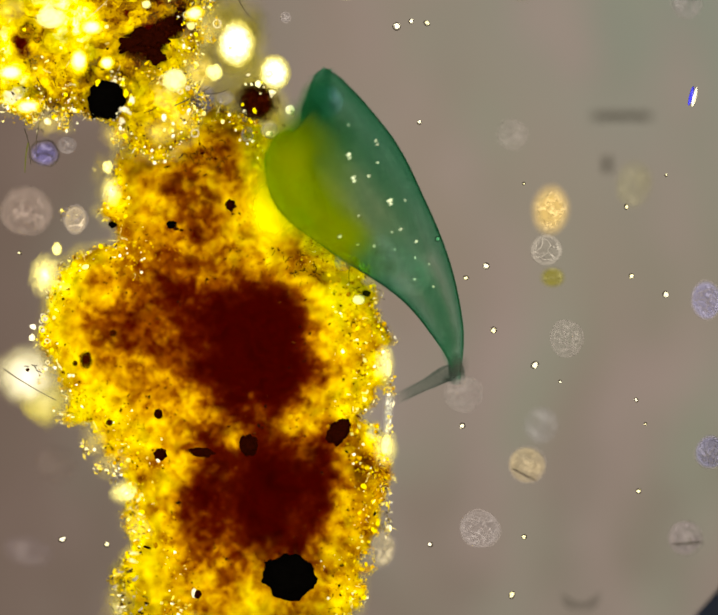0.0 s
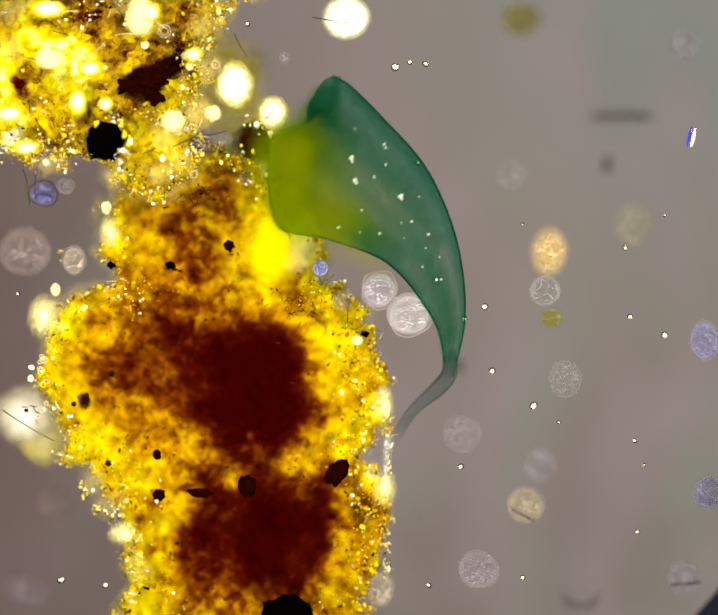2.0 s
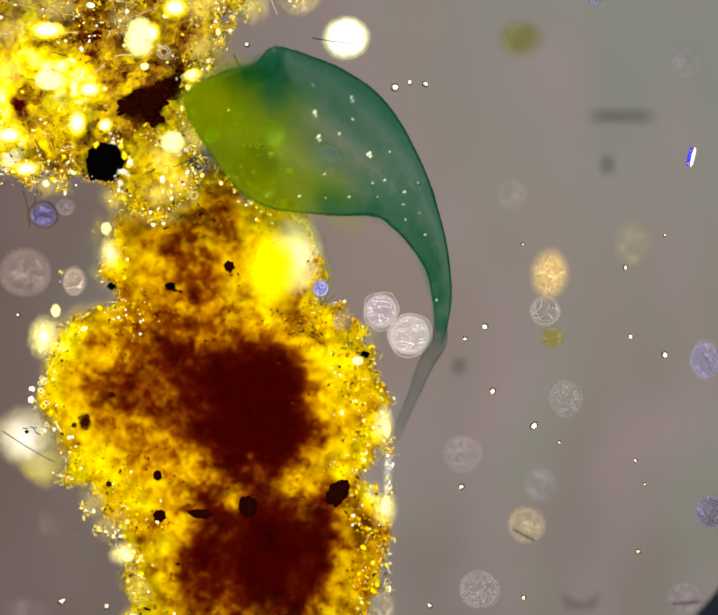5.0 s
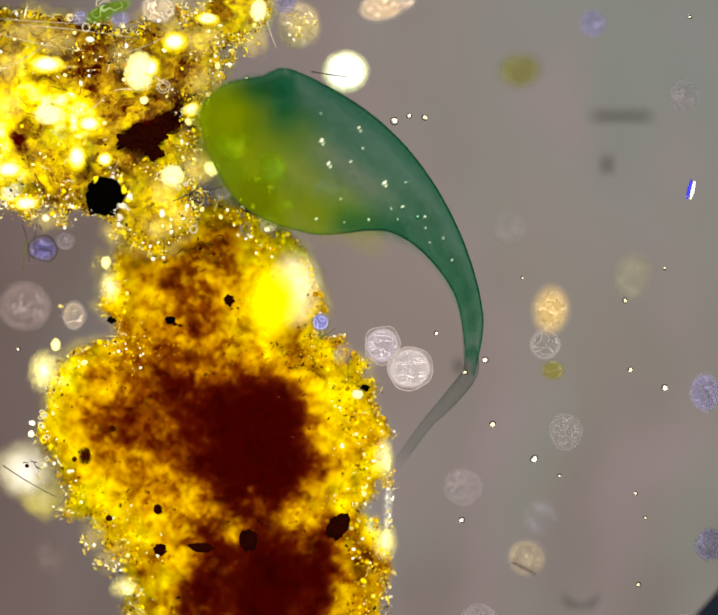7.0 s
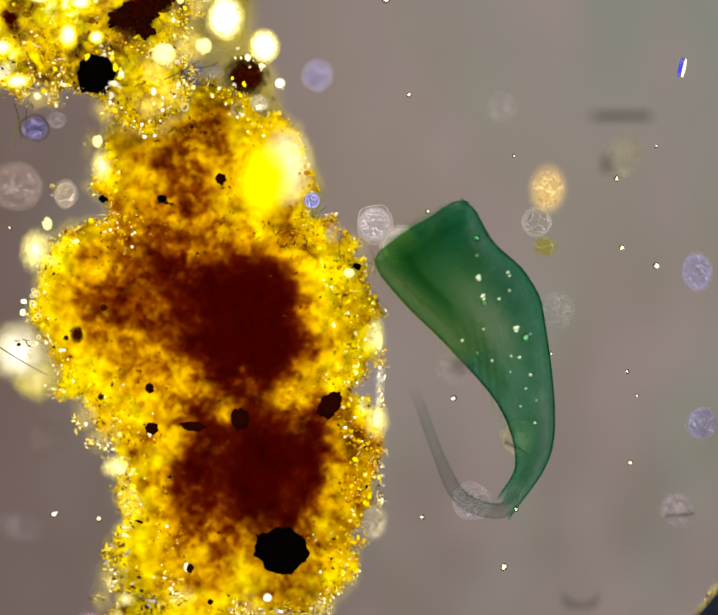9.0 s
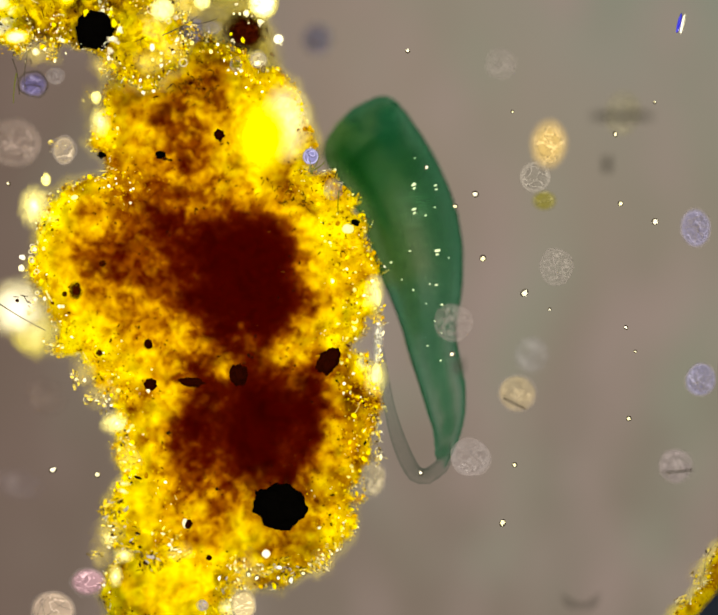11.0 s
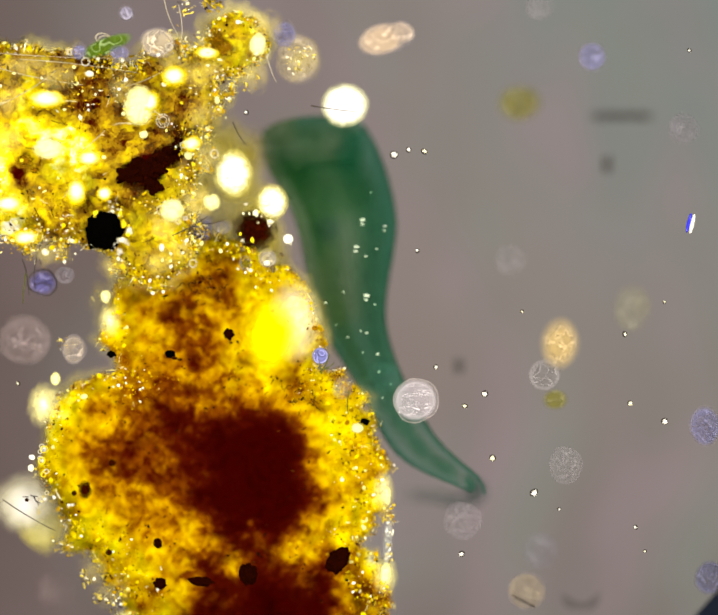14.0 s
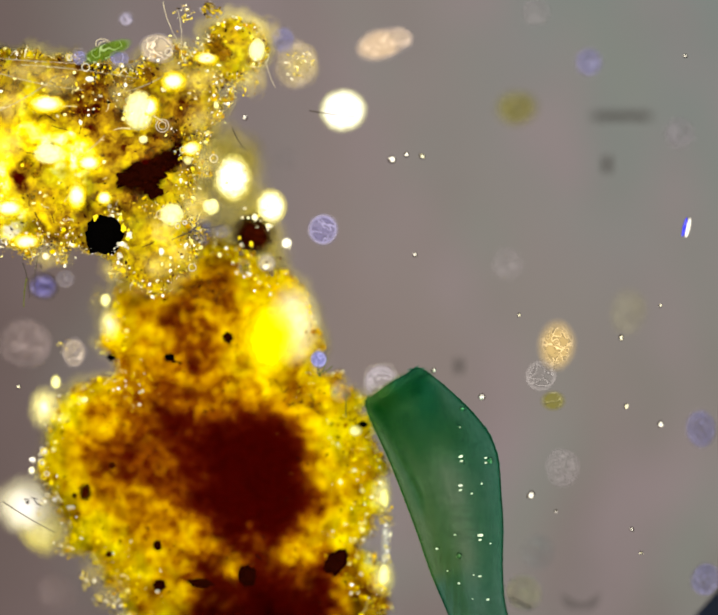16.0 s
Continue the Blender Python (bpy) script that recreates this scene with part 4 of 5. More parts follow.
def margin_profile(n, qx, qy, inward, tone):
    side = n.math("MULTIPLY", n.span(qy, -1.0, -0.9), n.span(qy, -0.3, 1.0, 1.0, 0.0))
    return n.math("MULTIPLY", n.math("MULTIPLY", hump(n, qx), side), tone[0])


def stalk_profile(n, qx, qy, inward, tone):
    edge = n.math("ABSOLUTE", qy)
    across = n.math("MULTIPLY", n.span(edge, 0.86, 1.0, 1.0, 0.0), n.span(edge, 0.5, 0.85, 0.8, 1.3))
    return n.math("MULTIPLY", n.math("MULTIPLY", hump(n, qx), across), tone[0])


GREEN = (0.175, 0.62, 0.415)
PELLICLE = pigment_skin("ciliate_pellicle", GREEN, shell_profile, 0.25, (0.005, 0.045, 0.03))
HEART = pigment_skin("ciliate_body", (0.3, 0.73, 0.48), heart_profile, 0.9, (0.01, 0.078, 0.05))
FORE_PELLICLE = pigment_skin("ciliate_fore_pellicle", (0.36, 0.67, 0.33), shell_profile, 0.5, (0.022, 0.075, 0.018))
FORE = pigment_skin("ciliate_fore_body", (0.46, 0.77, 0.43), heart_profile, 0.75, (0.014, 0.078, 0.038))
POUCH = pigment_skin("oral_pouch_skin", GREEN, heart_profile, 1.2, (0.004, 0.055, 0.03))
FOLD = pigment_skin("ciliate_fold", GREEN, fold_profile)
STALK = pigment_skin("stalk_skin", (0.48, 0.58, 0.55), stalk_profile)
VACUOLE = plain("vacuole_skin", (0.45, 0.68, 0.4), (0.9, 0.93, 0.8), 150, 0.4, 0.2, 0.1)
MOVES = []  # each moving piece of the ciliate, and how it lies at each of its postures
TIMES = sorted(POSTURES)
for t in TIMES:
    back, front, belly, stalk = (np.array(line) for line in POSTURES[t])
    root = (back[0] + belly[-1]) / 2
    POSTURES[t][3] = [(back[1] + belly[-2]) * 0.2 + root * 0.6, root, *(q for q in stalk if np.hypot(*(q - root)) > 12)]
    if len(POSTURES[t][3]) < 3:
        POSTURES[t][3].append(root + (root - POSTURES[t][3][0]) * 0.4)
CROWN = ((0, 0.06), (2.0, 0.05), (2.5, 0.045), (7.0, 0.045), (8.5, 0.03), (9.0, 0.04), (9.2, 0.03), (11.3, -0.2), (12.0, -0.23), (12.5, -0.26), (13.0, -0.28), (14.5, -0.28), (15.0, -0.14), (15.5, -0.02), (16.0, 0.06))
LINES = {t: outline(*POSTURES[t]) for t in TIMES}
MIDDLE = {t: spot(*np.mean(np.concatenate([LINES[t][0], LINES[t][2]]), axis=0)) for t in TIMES}
ciliate = thing("ciliate", MIDDLE[0.0], "blue-green translucent trumpet-shaped ciliate stretched from its stalk", "microbe")


def on_line(t, which, s):
    line = LINES[t][which]
    k = s * (len(line) - 1)
    i = min(int(k), len(line) - 2)
    p = line[i] * (1 - k + i) + line[i + 1] * (k - i)
    d = line[min(i + 2, len(line) - 1)] - line[max(i - 1, 0)]
    return p, d / max(1e-6, np.hypot(*d))


def raised(t, along):
    """How far the body is lifted off the focus, from tail to crown."""
    lift = float(np.interp(t, [a for a, b in CROWN], [b for a, b in CROWN]))
    return -0.012 + lift * (along ** 1.2 if lift > 0 else 0.3 + 0.7 * along ** 0.5)


def plate_at(t, which, s, z):
    """The rim's place and the pose of a plate on an outline: its y axis points into the body."""
    p, d = on_line(t, which, s)
    along = s if which == 0 else 1.0 if which == 1 else 1 - s
    at = spot(*p, z + raised(t, along))
    return Matrix.Translation(at - MIDDLE[t]) @ pose(0, 0, 0, 0, 0, math.degrees(math.atan2(-d[1], d[0])))


def inside(t, s, across, z):
    """A place within the body: s from tail to front, across from back to belly."""
    p, q = on_line(t, 0, s)[0], on_line(t, 2, 1 - s)[0]
    d = on_line(t, 0, s)[1]
    at = spot(*(p * (1 - across) + q * across), z + raised(t, s))
    return Matrix.Translation(at - MIDDLE[t]) @ pose(0, 0, 0, 0, 0, math.degrees(math.atan2(-d[1], d[0])))


def in_head(t, u, depth, z):
    """A place behind the front's edge: u along the front, depth towards the body's middle; x runs along the front."""
    (p, d), mid = on_line(t, 1, u), (on_line(t, 0, 0.8)[0] + on_line(t, 2, 0.2)[0]) / 2
    return Matrix.Translation(spot(*(p * (1 - depth) + mid * depth), z + raised(t, 1 - 0.3 * depth)) - MIDDLE[t]) @ pose(0, 0, 0, 0, 0, math.degrees(math.atan2(-d[1], d[0])))


def curve_of(s, *stops):
    return float(np.interp(s, [a for a, b in stops], [b for a, b in stops]))


def shell(half, deep, tall, low=0.0):
    """A curved strip of skin, half long to either side; it rises from its outer rim inwards, over the whole depth."""
    bm = bmesh.new()
    rows = []
    for i in range(9):
        x = half * (i / 4 - 1)
        rows.append([bm.verts.new((x / 1000, (low + (deep - low) * k / 7) / 1000, tall * math.sin(math.pi / 2 * k / 7) / 1000)) for k in range(8)])
    for a, b in zip(rows, rows[1:]):
        for k in range(7):
            bm.faces.new((a[k], b[k], b[k + 1], a[k + 1]))
    return bm


def dome(rx, ry, tall=6):
    """A shallow open dome."""
    bm = bmesh.new()
    bmesh.ops.create_uvsphere(bm, u_segments=40, v_segments=8, radius=1.0)
    for v in bm.verts:
        v.co = Vector((v.co.x * rx, v.co.y * ry, v.co.z * tall)) / 1000
    bmesh.ops.delete(bm, geom=[f for f in bm.faces if f.calc_center_median().z < 0], context="FACES")
    return bm


def stained(ob, much, line=0.0):
    ob.color = (much, line, 0.0, 1)
    return ob


# the skin along the back, the front and the belly: depth inwards, density at the rim
for which, count, reach, deep, dense in (
        (0, 46, 31, ((0, 18), (0.12, 34), (0.25, 55), (0.4, 80), (0.6, 120), (0.8, 140), (0.92, 110), (1, 80)), ((0, 0.6), (0.2, 0.55), (0.5, 0.65), (1, 0.8))),
        (1, 14, 24, ((0, 70), (0.5, 80), (1, 70)), ((0, 0.9), (1, 0.7))),
        (2, 42, 31, ((0, 70), (0.12, 100), (0.3, 130), (0.5, 110), (0.7, 70), (0.78, 52), (0.88, 34), (1, 18)), ((0, 0.6), (0.5, 0.6), (1, 0.6)))):
    for k in range(count):
        s = (0.02, 0.008, 0.008)[which] + (0.972, 0.984, 0.972)[which] * k / (count - 1)
        b = curve_of(s, *deep)
        half = reach * curve_of(s if which != 2 else 1 - s, *(((0, 0.35), (0.08, 1.0), (0.93, 1.0), (1, 0.55)) if which != 1 else ((0, 0.6), (0.2, 1.0), (0.8, 1.0), (1, 0.6))))
        ob = part("pellicle_plate" if which != 1 else "peristome_plate", shell(half, b, min(20, b * 0.4)), FORE_PELLICLE if which == 2 and s < 0.45 or which == 1 and s > 0.6 else PELLICLE, ciliate)
        stained(ob, curve_of(s, *dense), curve_of(s if which == 0 else 1 - s, (0.1, 0.4), (0.3, 1.7)) if which != 1 else 0.8)
        MOVES.append((ob, [(t, plate_at(t, which, s, 0.016 + 0.0004 * (k % 9) + 0.004 * which)) for t in TIMES]))

# the pigmented body within: a row along its middle and one on either side
for k in range(15):
    s = 0.045 + 0.895 * k / 14
    wide = curve_of(s, (0, 13), (0.12, 24), (0.25, 36), (0.4, 52), (0.6, 88), (0.8, 100), (1, 84))
    ob = stained(part("body_core", dome(max(wide, curve_of(s, (0.04, 26), (0.1, 56), (0.2, 82))), wide, 12), HEART if s < 0.5 else FORE, ciliate), curve_of(s, (0, 0.8), (0.2, 0.62), (0.4, 0.44), (0.6, 0.36), (1, 0.44)))
    MOVES.append((ob, [(t, inside(t, s, 0.5, -0.014 + 0.0007 * k)) for t in TIMES]))
for k in range(12):
    s = 0.42 + 0.54 * k / 11
    for across in (0.25, 0.75):
        r = curve_of(s, (0.42, 26), (0.6, 46), (0.8, 56), (0.96, 46))
        ob = stained(part("body_core", dome(r * 1.25, r, 10), FORE if across > 0.5 else HEART, ciliate), 0.38 if across > 0.5 else 0.3)
        MOVES.append((ob, [(t, inside(t, s, across, -0.018 + 0.0007 * k)) for t in TIMES]))
for k, (u, depth, r, much) in enumerate(((0.5, 0.75, 95, 0.5), (0.2, 0.4, 52, 0.6), (0.5, 0.35, 56, 0.6), (0.8, 0.4, 54, 0.5), (0.06, 0.7, 60, 0.4), (0.94, 0.7, 56, 0.4), (0.2, 0.16, 40, 0.65), (0.4, 0.15, 42, 0.65), (0.6, 0.15, 42, 0.65), (0.8, 0.16, 40, 0.55), (0.95, 0.22, 36, 0.4), (0.97, 0.45, 46, 0.4), (0.88, 0.28, 52, 0.5), (0.75, 0.55, 62, 0.35), (0.6, 0.25, 60, 0.3))):
    ob = stained(part("body_core", dome(r * 1.2, r, 10), FORE, ciliate), much)
    MOVES.append((ob, [(t, in_head(t, u, depth, -0.004 + 0.0007 * k)) for t in TIMES]))

# the oral pouch: a dark fold below the crown
for k, (u, depth, r, much) in enumerate(((0.1, 0.22, 42, 0.5), (0.15, 0.38, 50, 0.36), (0.18, 0.56, 54, 0.18))):
    ob = stained(part("oral_pouch", dome(r, r * 0.8), POUCH, ciliate), much)
    MOVES.append((ob, [(t, in_head(t, u, depth, 0.034 + 0.001 * k)) for t in TIMES]))
# the lip's inner edge and the crease along the belly, which open as the trumpet turns its mouth to the eye
for k in range(9):
    u = 0.06 + 0.86 * k / 8
    ob = stained(part("lip_fold", shell(38, 44, 6, -12), FOLD, ciliate), 0.2)
    MOVES.append((ob, [(t, in_head(t, u, curve_of(t, (0, 0.04), (3.0, 0.1), (7.0, 0.12), (7.5, 0.15), (8.5, 0.25), (9.2, 0.3), (11.3, 0.4), (14, 0.45), (15, 0.3), (16, 0.12)), 0.03 + 0.0006 * k)) for t in TIMES]))
for k in range(10):
    s = 0.74 + 0.23 * k / 9
    ob = stained(part("belly_fold", shell(44, -40, 6, 10), FOLD, ciliate), 0.22)
    MOVES.append((ob, [(t, inside(t, s, curve_of(t, (0, 0.98), (7.5, 0.94), (8.5, 0.86), (9.2, 0.82), (12, 0.9), (16, 0.97)), 0.032 + 0.0006 * k)) for t in TIMES]))


def turned_edge_on(t, since):
    """How far a tint piece is turned edge-on to the camera, to hide it from the given time."""
    return 0 if t < since else 52 if t < since + 0.5 else 85


# yellow-olive tint added for the clump's light through the fore body; later sunk and turned edge-on to hide it
SHOW_THROUGH = pigment_skin("show_through_skin", (0.86, 0.89, 0.24), heart_profile, 0.6, (0.2, 0.25, 0.004))
for k, (s, across, rx, ry, much) in enumerate(((0.54, 0.74, 120, 60, 0.3), (0.66, 0.7, 130, 86, 0.4), (0.8, 0.72, 130, 100, 0.5), (0.92, 0.76, 110, 88, 0.5), (0.99, 0.76, 84, 70, 0.4), (0.84, 0.5, 140, 96, 0.22), (0.97, 0.52, 84, 70, 0.22), (0.72, 0.9, 76, 38, 0.6), (0.82, 0.9, 76, 44, 0.6), (0.92, 0.91, 70, 46, 0.55), (0.99, 0.9, 56, 46, 0.4))):
    ob = stained(part("food_vacuole", dome(rx, ry, 4), SHOW_THROUGH, ciliate, "added yellow-olive tint, the clump's light through the fore body"), much)
    last = 7.6 if s > 0.9 else 7.2
    MOVES.append((ob, [(t, inside(t, s if t < last else 0.4 + 0.05 * k, across + curve_of(t, (1.5, 0.1), (3.0, 0.0)) if t < last else 0.78 + 0.012 * k, (0.016 if t < last else -0.1) + 0.001 * k) @ pose(0, 0, 0, turned_edge_on(t, last))) for t in TIMES]))

# More of this added tint, along the belly and the front's edge.
MARGIN = pigment_skin("margin_tint_skin", (0.86, 0.88, 0.2), margin_profile, 0.75, (0.2, 0.24, 0.003))
for which, first, last_s, count in ((2, 0.0, 0.44, 11), (1, 0.55, 1.0, 5)):
    for k in range(count):
        s = first + (last_s - first) * k / (count - 1)
        ob = stained(part("food_margin", shell(56, 110, 4), MARGIN, ciliate, "added yellow-olive tint, the clump's light along the belly"), 0.28 if which == 2 else 0.2)
        MOVES.append((ob, [(t, plate_at(t, which, s, (0.04 if t < 7.2 else -0.1) + 0.001 * (k % 6)) @ pose(0, 0, 0, turned_edge_on(t, 7.2))) for t in TIMES]))

rng = random.Random(5)
# Each vacuole's glint is painted as a pale lump.
GLINTS = [(0.79, 0.34, 5), (0.78, 0.35, 3), (0.73, 0.43, 4), (0.72, 0.44, 3), (0.76, 0.12, 3), (0.75, 0.13, 2.5), (0.71, 0.21, 3), (0.7, 0.33, 3), (0.6, 0.3, 5), (0.59, 0.31, 3.5), (0.51, 0.37, 3), (0.52, 0.46, 2.5),
          (0.45, 0.3, 3.5), (0.52, 0.69, 3), (0.62, 0.84, 3), (0.57, 0.18, 2), (0.56, 0.79, 2), (0.41, 0.42, 2.5), (0.37, 0.3, 2), (0.35, 0.6, 2), (0.63, 0.6, 2), (0.85, 0.2, 2), (0.3, 0.4, 2.5), (0.47, 0.55, 1.8)]
for k, (s, across, r) in enumerate(GLINTS):
    bm = bmesh.new()
    r *= 0.85
    blob(bm, (0, 0, 0), r * 0.8, r * rng.uniform(0.8, 1.6), 3, sub=2, rough=0.3, seed=k)
    ob = part("vacuole", bm, VACUOLE, ciliate, "vacuole, its bright glint painted pale")
    MOVES.append((ob, [(t, inside(t, s, across, 0.05 - 0.5 * min(0.0, raised(t, s)))) for t in TIMES]))

for k in range(30):
    s = k / 29
    r = 15 + 5 * math.sin(math.pi * min(1.0, 1.6 * s)) - 3 * s
    ob = stained(part("stalk_piece", shell(20, r, 3, -r), STALK, ciliate), curve_of(s, (0.0, 0.2), (0.15, 0.55), (0.4, 0.42), (0.85, 0.3), (1.0, 0.05)))
    rows = []
    for t in TIMES:
        p, d = on_line(t, 3, s)
        rows.append((t, Matrix.Translation(spot(*p, 0.0012 * k - 0.02 + curve_of(s, (0, -0.02), (0.25, 0.0), (1, -0.1)) + curve_of(t, (13.5, 0), (14.1, -0.52), (14.8, -0.5), (15.5, -0.2), (16.0, -0.06))) - MIDDLE[t]) @ pose(0, 0, 0, 0, 0, math.degrees(math.atan2(-d[1], d[0])))))
    MOVES.append((ob, rows))


# ---- ghosts of cells, beads and specks in the water ----
def veil(name, colour, clear, scale=24, wrinkle=1.0, rimmed=0.25, edge=0.5, ribbed=1.0):
    """A see-through membrane: faint within, with wrinkles painted light on one side and dark on the other as if lit,
    and a soft rim.
    """
    n = Nodes(name)
    q = n.add("VectorMath", props={"operation": "MULTIPLY_ADD"}, i0=n.add("TexCoord", out=0), i1=(2, 2, 0), i2=(-1, -1, 0))
    r = n.add("VectorMath", out=1, props={"operation": "LENGTH"}, i0=q)
    p = n.add("VectorMath", props={"operation": "ADD"}, i0=place_of(n), i1=n.add("VectorMath", props={"operation": "SCALE"}, i0=(7.3, 3.1, 0), Scale=n.add("ObjectInfo", out="Random")))
    r = n.math("ADD", r, n.math("MULTIPLY_ADD", n.noise(14, 2, 0.5, p), 0.24, -0.12))
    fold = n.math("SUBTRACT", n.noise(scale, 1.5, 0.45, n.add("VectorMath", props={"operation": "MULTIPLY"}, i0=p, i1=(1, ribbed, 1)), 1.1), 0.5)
    # Crest and trough tones imitate light bent by the folds.
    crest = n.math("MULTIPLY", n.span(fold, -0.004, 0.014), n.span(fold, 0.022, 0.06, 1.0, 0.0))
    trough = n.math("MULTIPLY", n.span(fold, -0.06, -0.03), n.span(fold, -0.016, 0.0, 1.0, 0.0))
    # A light rim with a dark ring inside it, painted likewise.
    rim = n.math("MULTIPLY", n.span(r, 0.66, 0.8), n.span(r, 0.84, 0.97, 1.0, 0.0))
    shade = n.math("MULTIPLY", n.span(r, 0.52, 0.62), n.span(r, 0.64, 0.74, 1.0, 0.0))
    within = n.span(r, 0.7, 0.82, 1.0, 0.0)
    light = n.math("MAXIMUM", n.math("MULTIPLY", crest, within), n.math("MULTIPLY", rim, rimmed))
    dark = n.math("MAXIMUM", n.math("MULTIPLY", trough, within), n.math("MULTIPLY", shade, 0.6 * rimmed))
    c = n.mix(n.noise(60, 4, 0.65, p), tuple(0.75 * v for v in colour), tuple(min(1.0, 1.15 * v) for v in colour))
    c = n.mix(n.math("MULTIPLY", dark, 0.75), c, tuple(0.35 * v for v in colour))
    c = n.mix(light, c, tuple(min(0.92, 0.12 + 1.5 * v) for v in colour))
    f = n.span(n.noise(30, 4, 0.6, p), 0.3, 0.75, clear - 0.1, min(1.0, clear + 0.1))
    f = n.math("SUBTRACT", f, n.math("MULTIPLY", n.math("MAXIMUM", light, dark), 0.22 * wrinkle), clamp=True)
    f = n.math("MAXIMUM", f, n.span(r, edge, 1.02, 0.0, 1.0))
    return n.end(n.blend(f, n.add("BsdfDiffuse", Color=c, Normal=n.add("CombineXYZ", X=0.0, Y=0.0, Z=1.0)), n.add("BsdfTransparent")))


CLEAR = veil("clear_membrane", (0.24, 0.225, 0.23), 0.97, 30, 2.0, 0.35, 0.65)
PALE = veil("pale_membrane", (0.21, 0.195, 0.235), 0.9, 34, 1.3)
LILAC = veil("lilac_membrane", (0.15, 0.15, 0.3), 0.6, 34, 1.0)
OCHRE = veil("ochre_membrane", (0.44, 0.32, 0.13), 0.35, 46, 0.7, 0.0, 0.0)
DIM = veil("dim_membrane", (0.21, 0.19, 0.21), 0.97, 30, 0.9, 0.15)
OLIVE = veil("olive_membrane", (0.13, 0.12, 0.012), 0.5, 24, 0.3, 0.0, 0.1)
RIM = plain("pale_rim", (0.2, 0.18, 0.2), (0.32, 0.29, 0.32), 40, 0.9, 0.0, 0.8)
FAINT = plain("faint_rim", (0.17, 0.15, 0.15), (0.22, 0.19, 0.19), 40, 0.9, 0.0, 0.55)
BRIGHT_RIM = plain("bright_rim", (0.42, 0.38, 0.36), (0.62, 0.58, 0.54), 40, 0.9, 0.0, 0.75)
FINE_DARK = plain("dark_thread", (0.02, 0.015, 0.012), (0.06, 0.05, 0.04), 50, 0.6, 0.1)
FINE_PALE = plain("pale_thread", (0.35, 0.3, 0.2), (0.6, 0.55, 0.4), 50, 0.4, 0.3, 0.3)


def cell(x, y, z, rx, ry, turn, skin, ribs, label, seed, rims=1, rim_skin=None, seam=None):
    """A see-through cell: a thin lens of membrane, its rims and the threads within."""
    ob = thing("cell", spot(x, y, z), label, "cell", "cells adrift in the water")
    ob.rotation_euler.z = radians(-turn)
    bm = bmesh.new()
    blob(bm, (0, 0, 0), rx, ry, 9, 0, 0.08, seed, 3)
    part("membrane", bm, skin, ob)
    rng = random.Random(seed)
    for k in range(rims):
        bm = bmesh.new()
        q = 1 - 0.22 * k
        ring_bm(bm, rx * q * 0.93, ry * q * 0.93, 1.4, z=0.009)
        for v in bm.verts:
            v.co += Vector((noise.noise(v.co * 30 + Vector((seed, k, 0))), noise.noise(v.co * 30 + Vector((k, seed, 5))), 0)) * 0.005
        part("rim", bm, rim_skin or RIM, ob)
    for k in range(ribs):
        a, bend = rng.uniform(0, math.pi), rng.uniform(-0.35, 0.35)
        off = rng.uniform(-0.55, 0.55)
        half = math.sqrt(1 - off * off) * rng.uniform(0.5, 0.9)
        pts = []
        for i in range(9):
            u = -half + 2 * half * i / 8
            w = off + bend * (1 - (u / half) ** 2) * 0.6
            pts.append(Vector(((u * math.cos(a) - w * math.sin(a)) * rx / 1000, (u * math.sin(a) + w * math.cos(a)) * ry / 1000, 0.011)))
        bm = bmesh.new()
        strand(bm, pts, 1.3, 0.9)
        part("thread", bm, rim_skin or RIM, ob)
    if seam:
        dx, dy, length, lie = seam
        c, w = math.cos(radians(-lie)) / 2000, math.sin(radians(-lie)) / 2000
        for shift, r, line in ((0.0, 1.7, FINE_DARK), (-4.0, 1.2, RIM)):
            bm = bmesh.new()
            strand(bm, [Vector((dx / 1000 + length * c * u, (shift - dy) / 1000 + length * w * u, 0.012)) for u in (-1, -0.4, 0.4, 1)], r, r)
            part("seam", bm, line, ob)
    return ob


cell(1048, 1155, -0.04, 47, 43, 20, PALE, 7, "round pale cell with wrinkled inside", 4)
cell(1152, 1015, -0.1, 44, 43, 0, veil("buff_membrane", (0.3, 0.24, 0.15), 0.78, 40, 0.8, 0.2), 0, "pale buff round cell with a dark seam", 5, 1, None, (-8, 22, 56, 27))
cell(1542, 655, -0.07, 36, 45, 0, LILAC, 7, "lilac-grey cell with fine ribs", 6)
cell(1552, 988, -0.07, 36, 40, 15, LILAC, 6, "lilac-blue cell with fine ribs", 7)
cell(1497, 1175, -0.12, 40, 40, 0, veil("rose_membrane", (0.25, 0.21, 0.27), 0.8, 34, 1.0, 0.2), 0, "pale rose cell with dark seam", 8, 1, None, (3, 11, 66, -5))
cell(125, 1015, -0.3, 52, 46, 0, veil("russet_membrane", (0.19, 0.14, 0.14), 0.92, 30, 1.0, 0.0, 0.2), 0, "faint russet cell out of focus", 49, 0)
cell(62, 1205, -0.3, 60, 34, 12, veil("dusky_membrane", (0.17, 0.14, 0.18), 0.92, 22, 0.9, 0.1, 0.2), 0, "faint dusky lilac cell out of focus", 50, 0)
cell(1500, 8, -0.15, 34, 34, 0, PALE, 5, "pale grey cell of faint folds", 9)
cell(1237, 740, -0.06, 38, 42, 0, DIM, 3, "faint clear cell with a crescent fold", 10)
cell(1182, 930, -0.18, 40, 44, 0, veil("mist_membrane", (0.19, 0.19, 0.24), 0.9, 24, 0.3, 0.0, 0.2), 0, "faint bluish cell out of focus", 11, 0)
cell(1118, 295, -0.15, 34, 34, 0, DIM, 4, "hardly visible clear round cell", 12)
